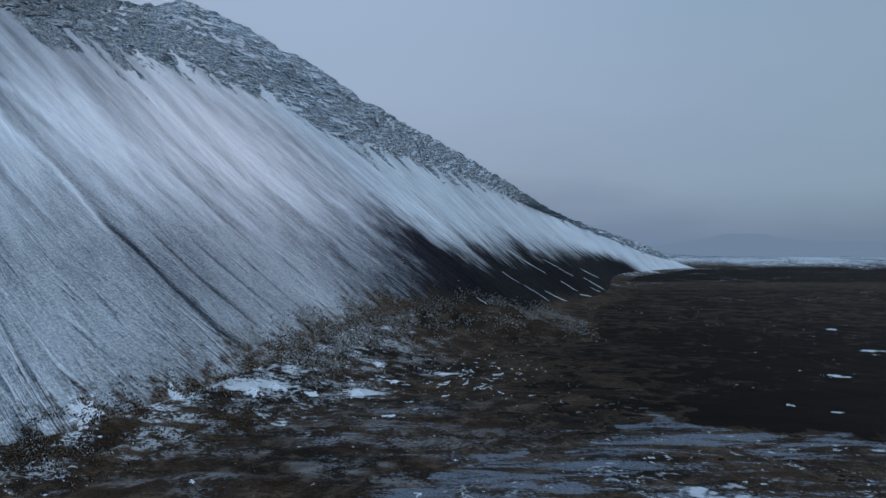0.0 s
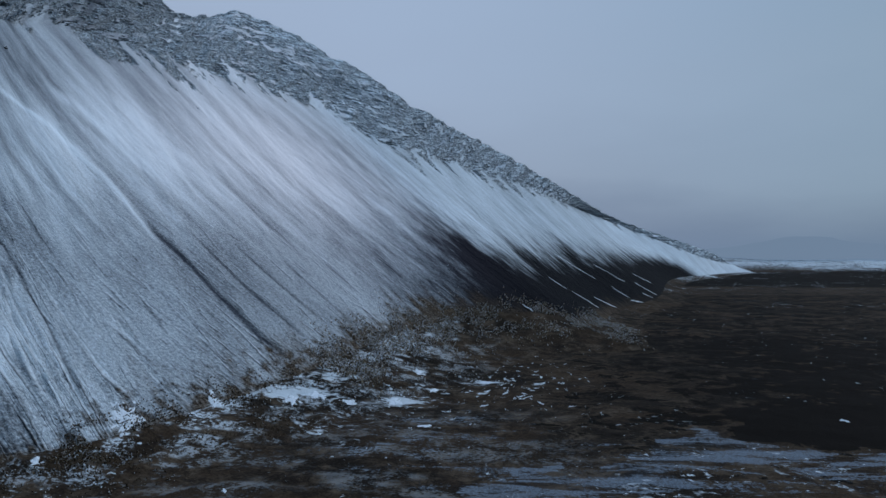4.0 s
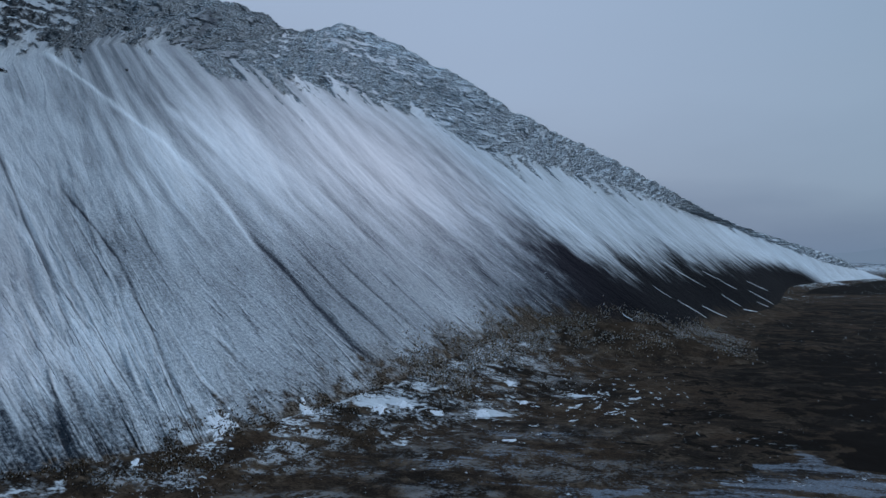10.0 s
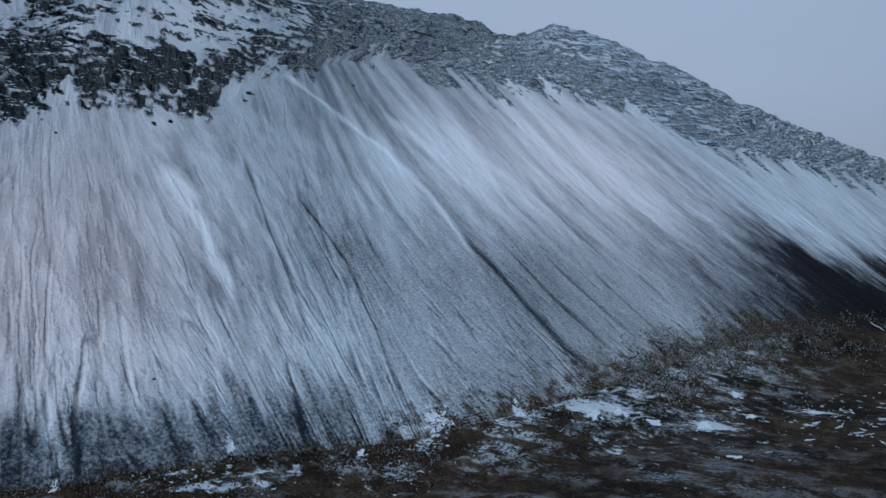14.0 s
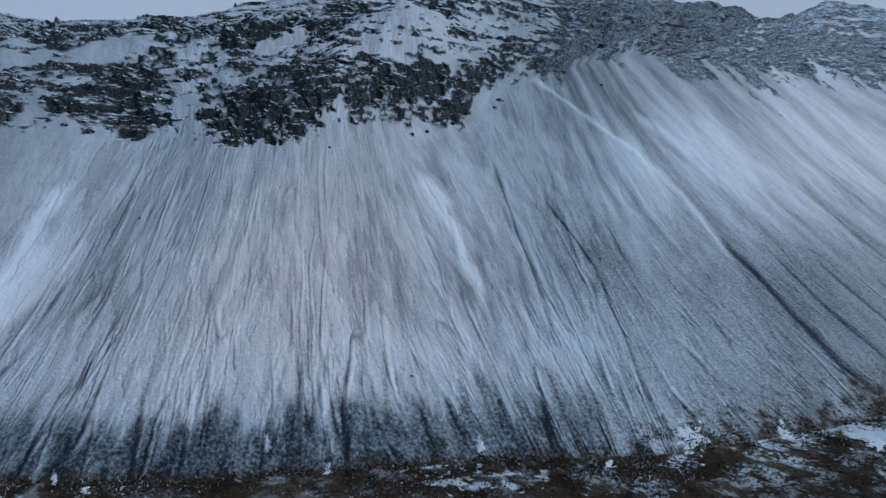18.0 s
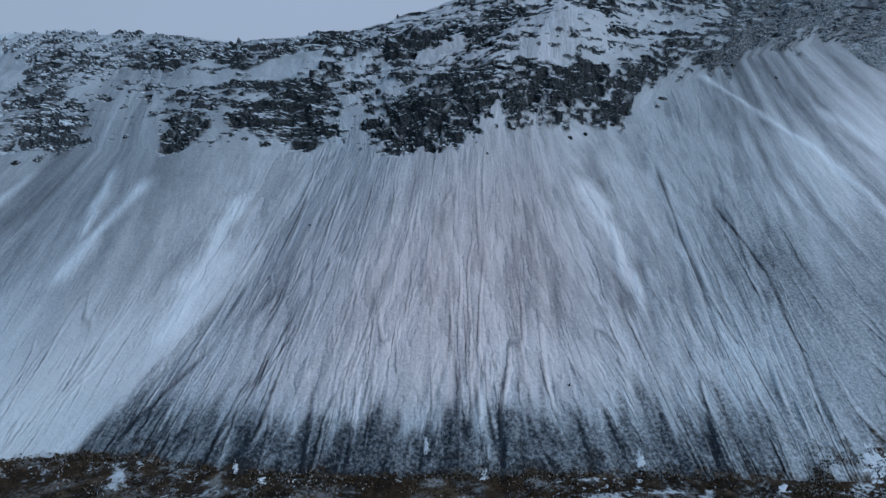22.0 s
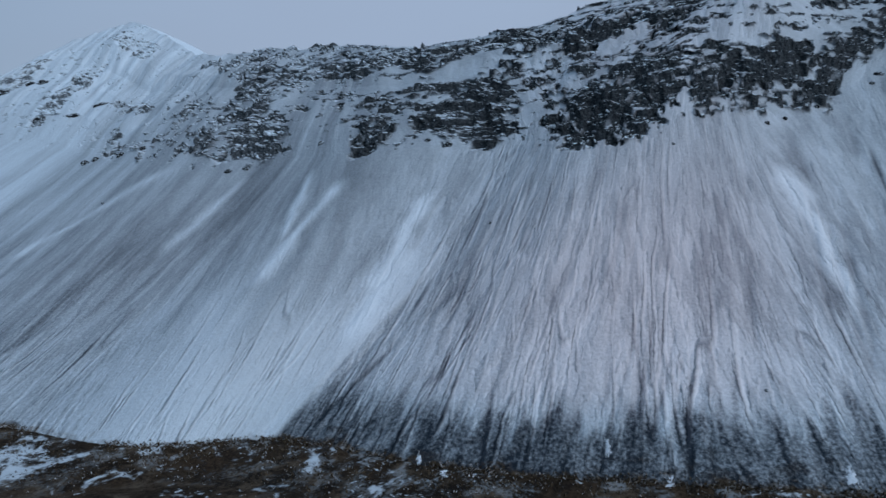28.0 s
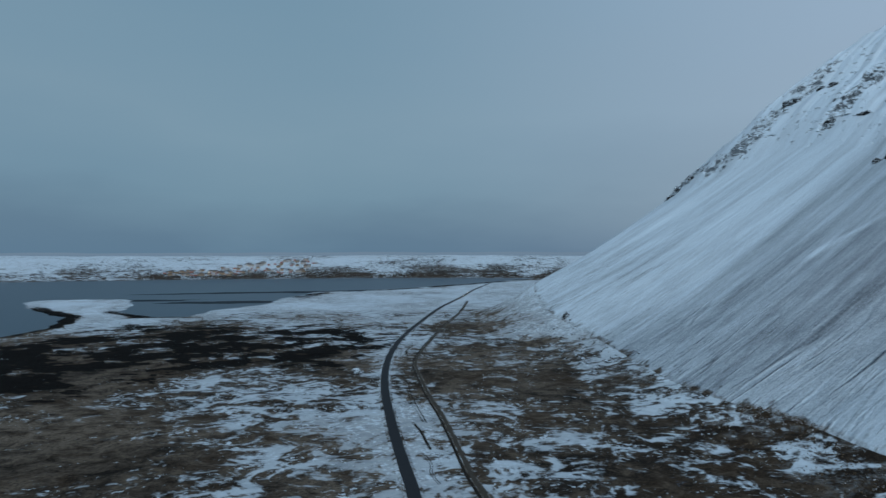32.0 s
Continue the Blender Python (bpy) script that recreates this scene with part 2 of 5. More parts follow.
def ground_material():
    """Brown winter heath with drifted snow lying in its hollows."""
    m = Nodes("winter_heath")
    p = m.world()
    wide = m.noise(p, 1 / 130, 5, 0.6)
    clump = m.noise(p, 1 / 20, 6, 0.68, 0.5)
    tuft = m.noise(p, 0.4, 4, 0.72)
    turf = m.noise(p, 0.85, 3, 0.7)
    earth = m.mix(m.step(wide, 0.36, 0.62), (0.009, 0.008, 0.007), (0.038, 0.026, 0.017))
    earth = m.mix(m.step(clump, 0.45, 0.66), earth, (0.085, 0.066, 0.048))
    earth = m.mix(m.step(m.noise(p, 1 / 33, 7, 0.6, 1.2), 0.52, 0.62, 0.0, 0.6), earth, (0.008, 0.007, 0.007))
    earth = m.mix(m.math("MULTIPLY", m.attr("dry"), m.step(clump, 0.32, 0.62)), earth, (0.145, 0.118, 0.092))
    earth = m.mix(m.step(turf, 0.52, 0.70, 0.0, 0.40), earth, (0.135, 0.102, 0.068))
    earth = m.mix(m.step(tuft, 0.46, 0.66, 0.0, 0.75), earth, (0.009, 0.007, 0.006))
    earth = m.mix(m.step(m.math("ADD", m.attr("dark"), m.math("MULTIPLY", m.math("SUBTRACT", m.math("ADD", clump, m.noise(p, 1 / 45, 7, 0.66, 0.8)), 1.0), 1.9)), 0.45, 0.58), earth, (0.0055, 0.0045, 0.0038))
    drift = m.noise(p, 1 / 44, 8, 0.64, 1.0)
    fleck = m.noise(p, 1 / 9, 5, 0.6, 0.5)
    drifted = m.attr("drifted")
    level = m.math("ADD", m.math("ADD", m.math("MULTIPLY", drift, 1.3), m.math("MULTIPLY", fleck, 0.5)), m.math("MULTIPLY", tuft, 0.16))
    # snow gathers in the troughs that wind between low swells of heath
    trough = m.step(m.math("ABSOLUTE", m.math("SUBTRACT", m.noise(p, 1 / 34, 4, 0.55, 0.8), 0.5)), 0.0, 0.11, 1.0, 0.0)
    level = m.math("MULTIPLY_ADD", trough, 0.20, level)
    level = m.math("ADD", level, m.math("SUBTRACT", drifted, 1.09))
    snow = m.math("MULTIPLY", m.step(level, 0.28, 0.46), m.math("MULTIPLY", m.math("MULTIPLY_ADD", clump, 0.6, 0.36), m.math("MULTIPLY_ADD", m.attr("dry"), -0.42, 1.0)), clamp=True)
    # small flecks caught in the tufts, and a thin dusting
    crumbs = m.step(m.math("ADD", m.math("ADD", m.noise(p, 0.22, 3, 0.6, 0.6), m.math("MULTIPLY", m.noise(p, 1 / 45, 3, 0.6), 0.6)), m.math("MULTIPLY", drifted, 0.35)), 1.02, 1.10)
    dust = m.math("MULTIPLY", m.attr("dusted"), m.step(m.math("ADD", tuft, m.math("MULTIPLY", m.math("SUBTRACT", clump, 0.5), 0.9)), 0.46, 0.60))
    snow = m.math("MAXIMUM", snow, m.math("MAXIMUM", m.math("MULTIPLY", crumbs, 0.75), dust))
    # thin wet snow over a frozen marsh, drawn out in streaks
    sheet = m.noise(m.wide_streaks(60, 17), 1.0, 6, 0.62, 0.7)
    ice = m.math("MULTIPLY", m.step(m.math("ADD", m.attr("icy"), m.math("MULTIPLY", m.math("SUBTRACT", m.math("MULTIPLY_ADD", tuft, 0.6, sheet), 0.80), 2.4)), 0.52, 0.78), m.step(turf, 0.35, 0.62, 1.0, 0.45))
    earth = m.mix(m.math("MULTIPLY", ice, m.step(m.math("MULTIPLY_ADD", tuft, 0.4, sheet), 0.66, 0.76, 0.06, 0.95)), earth, (0.165, 0.205, 0.255))
    lee = m.step(m.math("ADD", m.noise(m.wide_streaks(8, 15), 1.0, 3, 0.6, 0.6), m.math("MULTIPLY", m.attr("flecked"), 0.22)), 0.80, 0.84)
    snow = m.math("MAXIMUM", snow, m.math("MULTIPLY", lee, 0.8))
    colour = m.mix(snow, earth, SNOW)
    relief = m.math("ADD", m.math("MULTIPLY", clump, 1.5), m.math("ADD", tuft, m.math("MULTIPLY", snow, 0.4)))
    return m.finish(colour, 0.95, relief, 0.6, 0.9, specular=0.03)


def water_material():
    m = Nodes("fjord_water")
    ripple = m.noise(m.world(), 0.05, 4, 0.6)
    return m.finish(m.mix(ripple, (0.012, 0.034, 0.060), (0.018, 0.043, 0.072)), 0.35, ripple, 0.25, 1.0, specular=0.18)


def plain(name, low, high, scale, rough=0.8, bump=0.4, distance=0.1, metal=0.0, specular=0.05):
    m = Nodes(name)
    n = m.noise(m.world(), scale, 5, 0.65)
    n2 = m.noise(m.world(), scale * 0.11, 3, 0.5)
    c = m.mix(m.math("MULTIPLY_ADD", n, 0.65, m.math("MULTIPLY", n2, 0.35)), low, high)
    return m.finish(c, rough, n, bump, distance, metal, specular)


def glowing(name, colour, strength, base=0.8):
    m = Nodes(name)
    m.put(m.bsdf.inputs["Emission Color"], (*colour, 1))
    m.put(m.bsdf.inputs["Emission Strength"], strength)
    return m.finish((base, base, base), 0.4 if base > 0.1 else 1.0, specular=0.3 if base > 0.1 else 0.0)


MOUNTAIN = mountain_material()
HEATH = ground_material()
WATER = water_material()
ASPHALT = plain("asphalt", (0.014, 0.016, 0.019), (0.030, 0.032, 0.036), 0.8, 0.75, 0.2, 0.02)
GRAVEL = plain("frozen_gravel", (0.022, 0.018, 0.014), (0.085, 0.075, 0.062), 0.5, 0.9, 0.5, 0.1)
PEAT = plain("dark_peat", (0.010, 0.009, 0.008), (0.035, 0.028, 0.022), 0.6, 0.95, 0.6, 0.3)
DRIFT = plain("old_snow", (0.52, 0.59, 0.66), (0.74, 0.80, 0.86), 0.4, 0.75, 0.4, 0.2)
CAR_PAINT = plain("car_paint", (0.10, 0.10, 0.11), (0.22, 0.22, 0.23), 2.0, 0.35, 0.0, 0.01)
RUBBER = plain("tyre_rubber", (0.012, 0.012, 0.012), (0.03, 0.03, 0.03), 6.0, 0.9, 0.1, 0.01)
HEADLIGHT = glowing("headlight_glow", (1.0, 0.66, 0.34), 110.0)
HOUSE_WALLS = [plain("pale_render", (0.26, 0.25, 0.24), (0.38, 0.37, 0.35), 0.6), plain("ochre_render", (0.22, 0.16, 0.11), (0.32, 0.24, 0.17), 0.6), plain("red_sheeting", (0.22, 0.08, 0.06), (0.30, 0.12, 0.09), 0.6)]
ROOFS = [plain("snow_dusted_roof", (0.20, 0.21, 0.23), (0.45, 0.48, 0.52), 0.5), plain("dark_roof", (0.05, 0.05, 0.055), (0.12, 0.11, 0.11), 0.5)]
LAMP_GLOW = glowing("window_glow", (1.0, 0.66, 0.36), 75.0)
# the hills are no light source: this glow is haze put into the material
HAZE_GLOW = glowing("far_hills_haze_glow", (0.18, 0.255, 0.36), 0.78, 0.01)


# ---- the lie of the land ----
def lattice(ix, iy, seed):
    h = (ix.astype(np.int64) * 374761393 + iy.astype(np.int64) * 668265263 + seed * 974634721) & 0xFFFFFFFF
    h = ((h ^ (h >> 13)) * 1274126177) & 0xFFFFFFFF
    return ((h ^ (h >> 16)) & 0xFFFF) / 65535.0


def vnoise(x, y, seed=0):
    """Smooth noise between 0 and 1 over arrays."""
    x, y = np.broadcast_arrays(np.asarray(x, float), np.asarray(y, float))
    ix, iy = np.floor(x), np.floor(y)
    fx, fy = x - ix, y - iy
    fx, fy = fx * fx * fx * (fx * (fx * 6 - 15) + 10), fy * fy * fy * (fy * (fy * 6 - 15) + 10)
    a, b = lattice(ix, iy, seed), lattice(ix + 1, iy, seed)
    c, d = lattice(ix, iy + 1, seed), lattice(ix + 1, iy + 1, seed)
    return (a * (1 - fx) + b * fx) * (1 - fy) + (c * (1 - fx) + d * fx) * fy


def fbm(x, y, seed=0, octaves=4, gain=0.5):
    total, amount, size = 0.0, 1.0, 0.0
    for k in range(octaves):
        total = total + amount * vnoise(x * 2.03 ** k, y * 2.03 ** k, seed + 17 * k)
        size += amount
        amount *= gain
    return total / size


def smooth(x, low, high):
    t = np.clip((x - low) / (high - low), 0, 1)
    return t * t * (3 - 2 * t)


def bell(x, centre, width):
    return np.exp(-((x - centre) / width) ** 2)


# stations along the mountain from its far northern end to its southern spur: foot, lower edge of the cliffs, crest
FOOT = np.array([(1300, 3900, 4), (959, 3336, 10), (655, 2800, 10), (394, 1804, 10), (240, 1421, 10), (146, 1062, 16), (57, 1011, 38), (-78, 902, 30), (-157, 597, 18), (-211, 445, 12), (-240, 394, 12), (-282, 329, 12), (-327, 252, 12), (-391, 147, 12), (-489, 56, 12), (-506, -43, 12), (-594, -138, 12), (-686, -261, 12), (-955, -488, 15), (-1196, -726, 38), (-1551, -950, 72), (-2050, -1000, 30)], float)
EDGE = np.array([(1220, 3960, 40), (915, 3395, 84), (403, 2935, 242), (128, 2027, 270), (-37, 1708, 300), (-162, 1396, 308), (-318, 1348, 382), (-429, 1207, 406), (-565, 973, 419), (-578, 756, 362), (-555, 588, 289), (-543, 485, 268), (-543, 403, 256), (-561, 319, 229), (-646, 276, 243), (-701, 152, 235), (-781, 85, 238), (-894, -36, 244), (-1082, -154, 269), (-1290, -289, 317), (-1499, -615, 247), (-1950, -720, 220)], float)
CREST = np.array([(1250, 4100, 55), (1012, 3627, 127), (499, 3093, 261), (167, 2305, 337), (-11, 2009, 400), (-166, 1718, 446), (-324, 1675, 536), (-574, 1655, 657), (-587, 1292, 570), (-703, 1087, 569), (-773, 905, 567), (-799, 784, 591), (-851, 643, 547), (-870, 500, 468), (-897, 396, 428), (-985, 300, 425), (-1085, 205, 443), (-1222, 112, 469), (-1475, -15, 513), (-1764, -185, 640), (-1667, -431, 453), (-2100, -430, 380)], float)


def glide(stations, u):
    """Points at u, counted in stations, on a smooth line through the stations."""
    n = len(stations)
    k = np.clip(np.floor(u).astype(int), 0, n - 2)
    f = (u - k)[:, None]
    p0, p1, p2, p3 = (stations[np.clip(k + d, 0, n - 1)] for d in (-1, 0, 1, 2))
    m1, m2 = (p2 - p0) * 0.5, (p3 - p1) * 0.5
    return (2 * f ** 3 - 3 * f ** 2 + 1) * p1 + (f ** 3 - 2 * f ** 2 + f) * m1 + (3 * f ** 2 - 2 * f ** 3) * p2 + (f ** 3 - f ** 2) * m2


VIEW = np.array((27.0, 14.0))


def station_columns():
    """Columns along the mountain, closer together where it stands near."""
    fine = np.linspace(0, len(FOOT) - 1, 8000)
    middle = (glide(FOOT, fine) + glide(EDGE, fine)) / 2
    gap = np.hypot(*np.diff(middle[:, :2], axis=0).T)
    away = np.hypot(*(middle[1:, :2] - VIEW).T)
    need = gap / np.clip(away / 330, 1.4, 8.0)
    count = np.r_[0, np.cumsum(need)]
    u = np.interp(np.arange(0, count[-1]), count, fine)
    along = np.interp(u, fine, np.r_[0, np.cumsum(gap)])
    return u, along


def grid_mesh(name, points, attributes, material, smooth_faces=True):
    """One mesh from a grid of points (rows x columns x 3) with named values at its points."""
    r, c, _ = points.shape
    mesh = bpy.data.meshes.new(name)
    a = (np.arange(r - 1)[:, None] * c + np.arange(c - 1)[None, :]).ravel()
    faces = np.stack([a, a + 1, a + c + 1, a + c], 1)
    mesh.vertices.add(r * c)
    mesh.vertices.foreach_set("co", points.reshape(-1).astype(np.float32))
    mesh.loops.add(faces.size)
    mesh.loops.foreach_set("vertex_index", faces.ravel().astype(np.int32))
    mesh.polygons.add(len(faces))
    mesh.polygons.foreach_set("loop_start", np.arange(0, faces.size, 4, dtype=np.int32))
    mesh.polygons.foreach_set("use_smooth", np.full(len(faces), smooth_faces))
    mesh.update(calc_edges=True)
    mesh.validate()
    for key, value in attributes.items():
        mesh.attributes.new(key, "FLOAT", "POINT").data.foreach_set("value", np.broadcast_to(value, (r, c)).reshape(-1).astype(np.float32))
    mesh.materials.append(material)
    return mesh


# marks on the scree by station and height up the slope (0 foot, 1 cliffs): pale runnels of snow, dark stony lines
PALE_RUNNELS = [([(9.90, 0.78), (9.70, 0.62), (9.60, 0.46), (9.60, 0.36)], 6.0, 0.34), ([(13.27, 0.80), (13.30, 0.68), (13.18, 0.45), (13.10, 0.30)], 9.0, 0.30), ([(14.45, 0.92), (14.17, 0.65)], 6.0, 0.30), ([(14.02, 0.88), (14.08, 0.68), (14.10, 0.50)], 7.0, 0.30),
                ([(8.24, 1.02), (7.76, 0.78), (7.48, 0.65), (7.28, 0.50), (7.19, 0.33)], 4.5, 0.22), ([(7.35, 0.78), (7.08, 0.62)], 9.0, 0.22), ([(6.90, 0.75), (6.78, 0.52)], 10.0, 0.22), ([(15.2, 0.90), (15.3, 0.60)], 8.0, 0.2), ([(16.0, 0.95), (16.4, 0.55)], 10.0, 0.2)]
DARK_LINES = [([(7.17, 0.38), (7.07, 0.24), (6.99, 0.11), (6.90, 0.03)], 4.5, 0.30), ([(6.56, 0.52), (6.50, 0.40), (6.42, 0.30)], 3.0, 0.16), ([(8.46, 0.60), (8.20, 0.38), (8.17, 0.21), (8.19, 0.06)], 1.5, 0.34), ([(7.96, 0.48), (7.89, 0.32)], 3.0, 0.2),
              ([(6.97, 0.36), (6.87, 0.20), (6.75, 0.05)], 2.2, 0.22), ([(6.76, 0.30), (6.60, 0.08)], 2.2, 0.20), ([(6.56, 0.26), (6.45, 0.07)], 2.2, 0.20), ([(12.00, 0.24), (11.86, 0.0)], 1.6, 0.28), ([(12.33, 0.30), (12.31, 0.08)], 1.6, 0.28), ([(8.93, 0.78), (8.92, 0.34)], 2.0, 0.3), ([(9.36, 0.12), (9.45, 0.0)], 1.6, 0.28), ([(10.9, 0.26), (10.9, 0.02)], 1.6, 0.28), ([(9.75, 0.92), (9.62, 0.72)], 7.0, 0.22), ([(12.75, 0.30), (12.88, 0.04)], 1.6, 0.28)]


# the great cliffs by station and height (1 at their lower edge): place, half breadth, half height, lean, share of bare rock
CRAG_MASSES = [(13.47, 1.76, 1.18, 0.12, 0, 0.92), (15.2, 1.67, 0.99, 0.08, 0.8, 0.70), (15.73, 1.55, 0.34, 0.10, 1, 0.65), (13.36, 1.26, 0.43, 0.22, 0.1, 0.92), (13.21, 1.06, 0.25, 0.10, 0.2, 0.9),
               (15.36, 1.12, 0.25, 0.14, 1, 0.86), (15.69, 1.15, 0.17, 0.18, 1, 0.62), (15.63, 1.35, 0.23, 0.09, 0.9, 0.7), (11.69, 1.16, 0.64, 0.22, 0.1, 0.88), (12.04, 1.79, 0.82, 0.11, 0, 0.82),
               (11.22, 1.73, 0.46, 0.15, 0.2, 0.82), (11.35, 1.29, 0.79, 0.15, 0.2, 0.9), (10.4, 1.17, 0.9, 0.16, 0.4, 0.82), (9.28, 1.02, 0.29, 0.06, 0.5, 0.85), (9.79, 1.15, 0.40, 0.09, 0.9, 0.9)]
SNOW_FIELDS = [(13.36, 1.55, 0.33, 0.11, 0, 0.02), (14.22, 1.54, 0.80, 0.08, 0.4, 0.12), (14.72, 1.12, 0.38, 0.25, 1.2, 0.0), (14.92, 1.34, 0.57, 0.10, 1.3, 0.25), (13.80, 1.08, 0.07, 0.12, 0, 0.0), (16.22, 1.58, 0.24, 0.20, 1.2, 0.1),
               (12.37, 1.43, 0.25, 0.15, 0.2, 0.22), (12.66, 1.14, 0.18, 0.13, 0.3, 0.15), (11.66, 1.69, 0.29, 0.08, 0, 0.1), (10.33, 1.44, 0.80, 0.20, 0.3, 0.22), (8.95, 1.46, 0.5, 0.16, 0.5, 0.28), (9.34, 1.31, 0.47, 0.07, 0.8, 0.2), (10.94, 1.05, 0.07, 0.10, 0, 0.15)]
SMALL_CRAGS = [(13.99, 1.11, 0.17, 0.15, 0.1, 0.92), (13.98, 1.27, 0.48, 0.12, 0.3, 0.6), (13.64, 1.09, 0.06, 0.07, 0.1, 0.9), (8.99, 1.17, 0.36, 0.07, 0.7, 0.78), (8.45, 1.18, 0.34, 0.09, 0.8, 0.6), (12.27, 1.10, 0.30, 0.05, 0.4, 0.85)]
PEAK_RIBS = [(18.91, 1.10, 0.14, 0.13, 0, 0.85), (18.6, 1.12, 0.14, 0.08, 0, 0.6), (18.48, 1.32, 0.10, 0.22, 0, 0.75), (18.45, 1.62, 0.12, 0.16, 0, 0.65), (17.9, 1.17, 0.11, 0.13, 0, 0.7), (17.84, 1.42, 0.09, 0.15, 0, 0.62), (17.6, 1.84, 0.28, 0.12, 0, 0.5), (17.0, 1.36, 0.3, 0.05, 0.5, 0.45), (16.82, 1.07, 0.12, 0.09, 0.8, 0.55), (16.3, 1.92, 0.45, 0.09, 0, 0.65)]
CLIFF_HEM = [(0, 1.0), (6.8, 0.96), (7.0, 0.985), (7.5, 1.05), (7.75, 1.10), (7.9, 0.975), (8.3, 1.05), (8.5, 1.02), (8.6, 1.10), (8.93, 1.10), (9.03, 0.97), (9.81, 0.985), (10.76, 0.995), (10.99, 1.03), (11.15, 0.985), (11.78, 1.0), (11.93, 0.98), (12.18, 1.01), (12.61, 1.035), (12.81, 1.05), (12.97, 0.99), (13.22, 0.985), (13.44, 1.03), (13.56, 1.12), (13.69, 1.03), (13.86, 1.04), (14.0, 0.985), (14.12, 1.01), (14.3, 1.10), (14.72, 1.07), (15.02, 1.0), (15.6, 0.995), (15.95, 1.03), (17, 1.0), (21, 1.0)]


def traced(marks, U2, S2, vv, station_metres):
    """Strength of a set of drawn lines at every point of the slope."""
    total = np.zeros(U2.shape)
    for path, width, weight in marks:
        line = np.array(sorted(path, key=lambda q: q[1]))
        st = np.interp(vv, line[:, 1], line[:, 0])
        off = S2 - np.interp(st, *station_metres)
        off = off + (fbm(vv * 14, st * 3, 7, 3) - 0.5) * width * 1.2
        wide = width * (0.55 + 0.9 * vnoise(vv * 14 + st * 5, st, 9))
        ends = smooth(vv, line[0, 1] - 0.03, line[0, 1] + 0.05) * (1 - smooth(vv, line[-1, 1] - 0.05, line[-1, 1] + 0.03))
        total = np.maximum(total, weight * ends * np.exp(-(off / wide) ** 2))
    return total


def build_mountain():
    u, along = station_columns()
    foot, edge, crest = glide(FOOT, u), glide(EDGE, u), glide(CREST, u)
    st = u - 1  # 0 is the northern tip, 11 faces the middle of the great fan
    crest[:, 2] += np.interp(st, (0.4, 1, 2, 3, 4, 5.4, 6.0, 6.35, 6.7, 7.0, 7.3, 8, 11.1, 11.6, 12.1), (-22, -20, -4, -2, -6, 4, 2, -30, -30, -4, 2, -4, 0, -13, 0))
    crest[:, 2] += (fbm(along / 28, along * 0 + 3.3, 15, 3) - 0.5) * np.interp(st, (0, 2), (4, 14))
    out = foot[:, :2] - edge[:, :2]
    out /= np.hypot(*out.T)[:, None]
    S = along[None, :]
    U = st[None, :]
    # scree rows
    v = np.linspace(0, 1, 200)[:, None]
    low, high = foot[None], edge[None]
    scree = low + (high - low) * v[..., None]
    rise = v - 0.049 * np.sin(np.pi * v)
    scree[..., 2] = low[..., 2] + (high - low)[..., 2] * rise
    length = np.linalg.norm(edge - foot, axis=1)[None, :]
    up_s = v * length
    # cliff rows
    w = np.linspace(0, 1, 260)[1:, None]
    cliff = edge[None] + (crest - edge)[None] * w[..., None]
    steep = np.interp(w, (0, 0.16, 0.36, 0.52, 0.66, 0.82, 1.0), (0, 0.22, 0.42, 0.54, 0.76, 0.88, 1.0))
    lift = fbm(S / 90, w * 2.5, 5, 3) - 0.5
    steep = w * 0.4 + steep * 0.6 + lift * 0.12 * np.sin(np.pi * w)
    cliff[..., 2] = edge[None, :, 2] + (crest - edge)[None, :, 2] * steep
    up_c = length + w * np.linalg.norm(crest - edge, axis=1)[None, :]
    pts = np.concatenate([scree, cliff])
    up = np.concatenate([np.broadcast_to(up_s, scree.shape[:2]), up_c])
    S2, U2 = np.broadcast_to(S, up.shape), np.broadcast_to(U, up.shape)
    above = up - length  # metres above the lower edge of the cliffs
    vv = np.clip(up / length, 0, 1)
    # the great cliffs: masses of crag and fields of snow between, broken along the lava layers
    full = up / length
    wu = U2 + (fbm(S2 / 22, up / 26, 43, 4, 0.6) - 0.5) * 0.20
    wv = full + (fbm(S2 / 20, up / 22, 44, 4, 0.6) - 0.5) * 0.10
    dense = np.interp(U2, (6, 8, 8.6, 12, 15, 16, 16.7, 19.4, 20.5), (0.84, 0.78, 0.45, 0.45, 0.42, 0.34, 0.12, 0.16, 0.5)) + (1 - smooth(U2, 7.6, 8.4)) * ((fbm(S2 / 55, up / 45, 52, 3) - 0.5) * 1.1 + (fbm((S2 - 0.3 * up) / 16, up / 90, 54, 3) - 0.5) * 0.7)
    for fields in (CRAG_MASSES, SNOW_FIELDS, SMALL_CRAGS, PEAK_RIBS):
        for cu, cv, du, dv, skew, amount in fields:
            off = np.hypot((wu - cu - skew * (wv - cv)) / du, (wv - cv) / dv)
            dense = dense + (amount - dense) * (1 - smooth(off, 0.70, 1.25))
    dense = np.clip((dense - 0.5) * 1.28 + 0.5, 0, 0.95)
    layered = 0.6 * fbm(S2 / 24 + 0.8 * fbm(S2 / 20, up / 20, 40, 2), (pts[..., 2] + 20 * fbm(S2 / 32, up / 45, 42, 4, 0.6)) / 6.0, 46, 4, 0.62) + 0.40 * fbm(S2 / 9, up / 9, 47, 4, 0.64)
    layered = 1 / (1 + np.exp(-1.7 * (layered - layered.mean()) / layered.std()))
    hem = np.interp(U2, *zip(*CLIFF_HEM)) + (fbm(S2 / 9, up / 30, 49, 4, 0.62) - 0.5) * 0.13 - 0.012
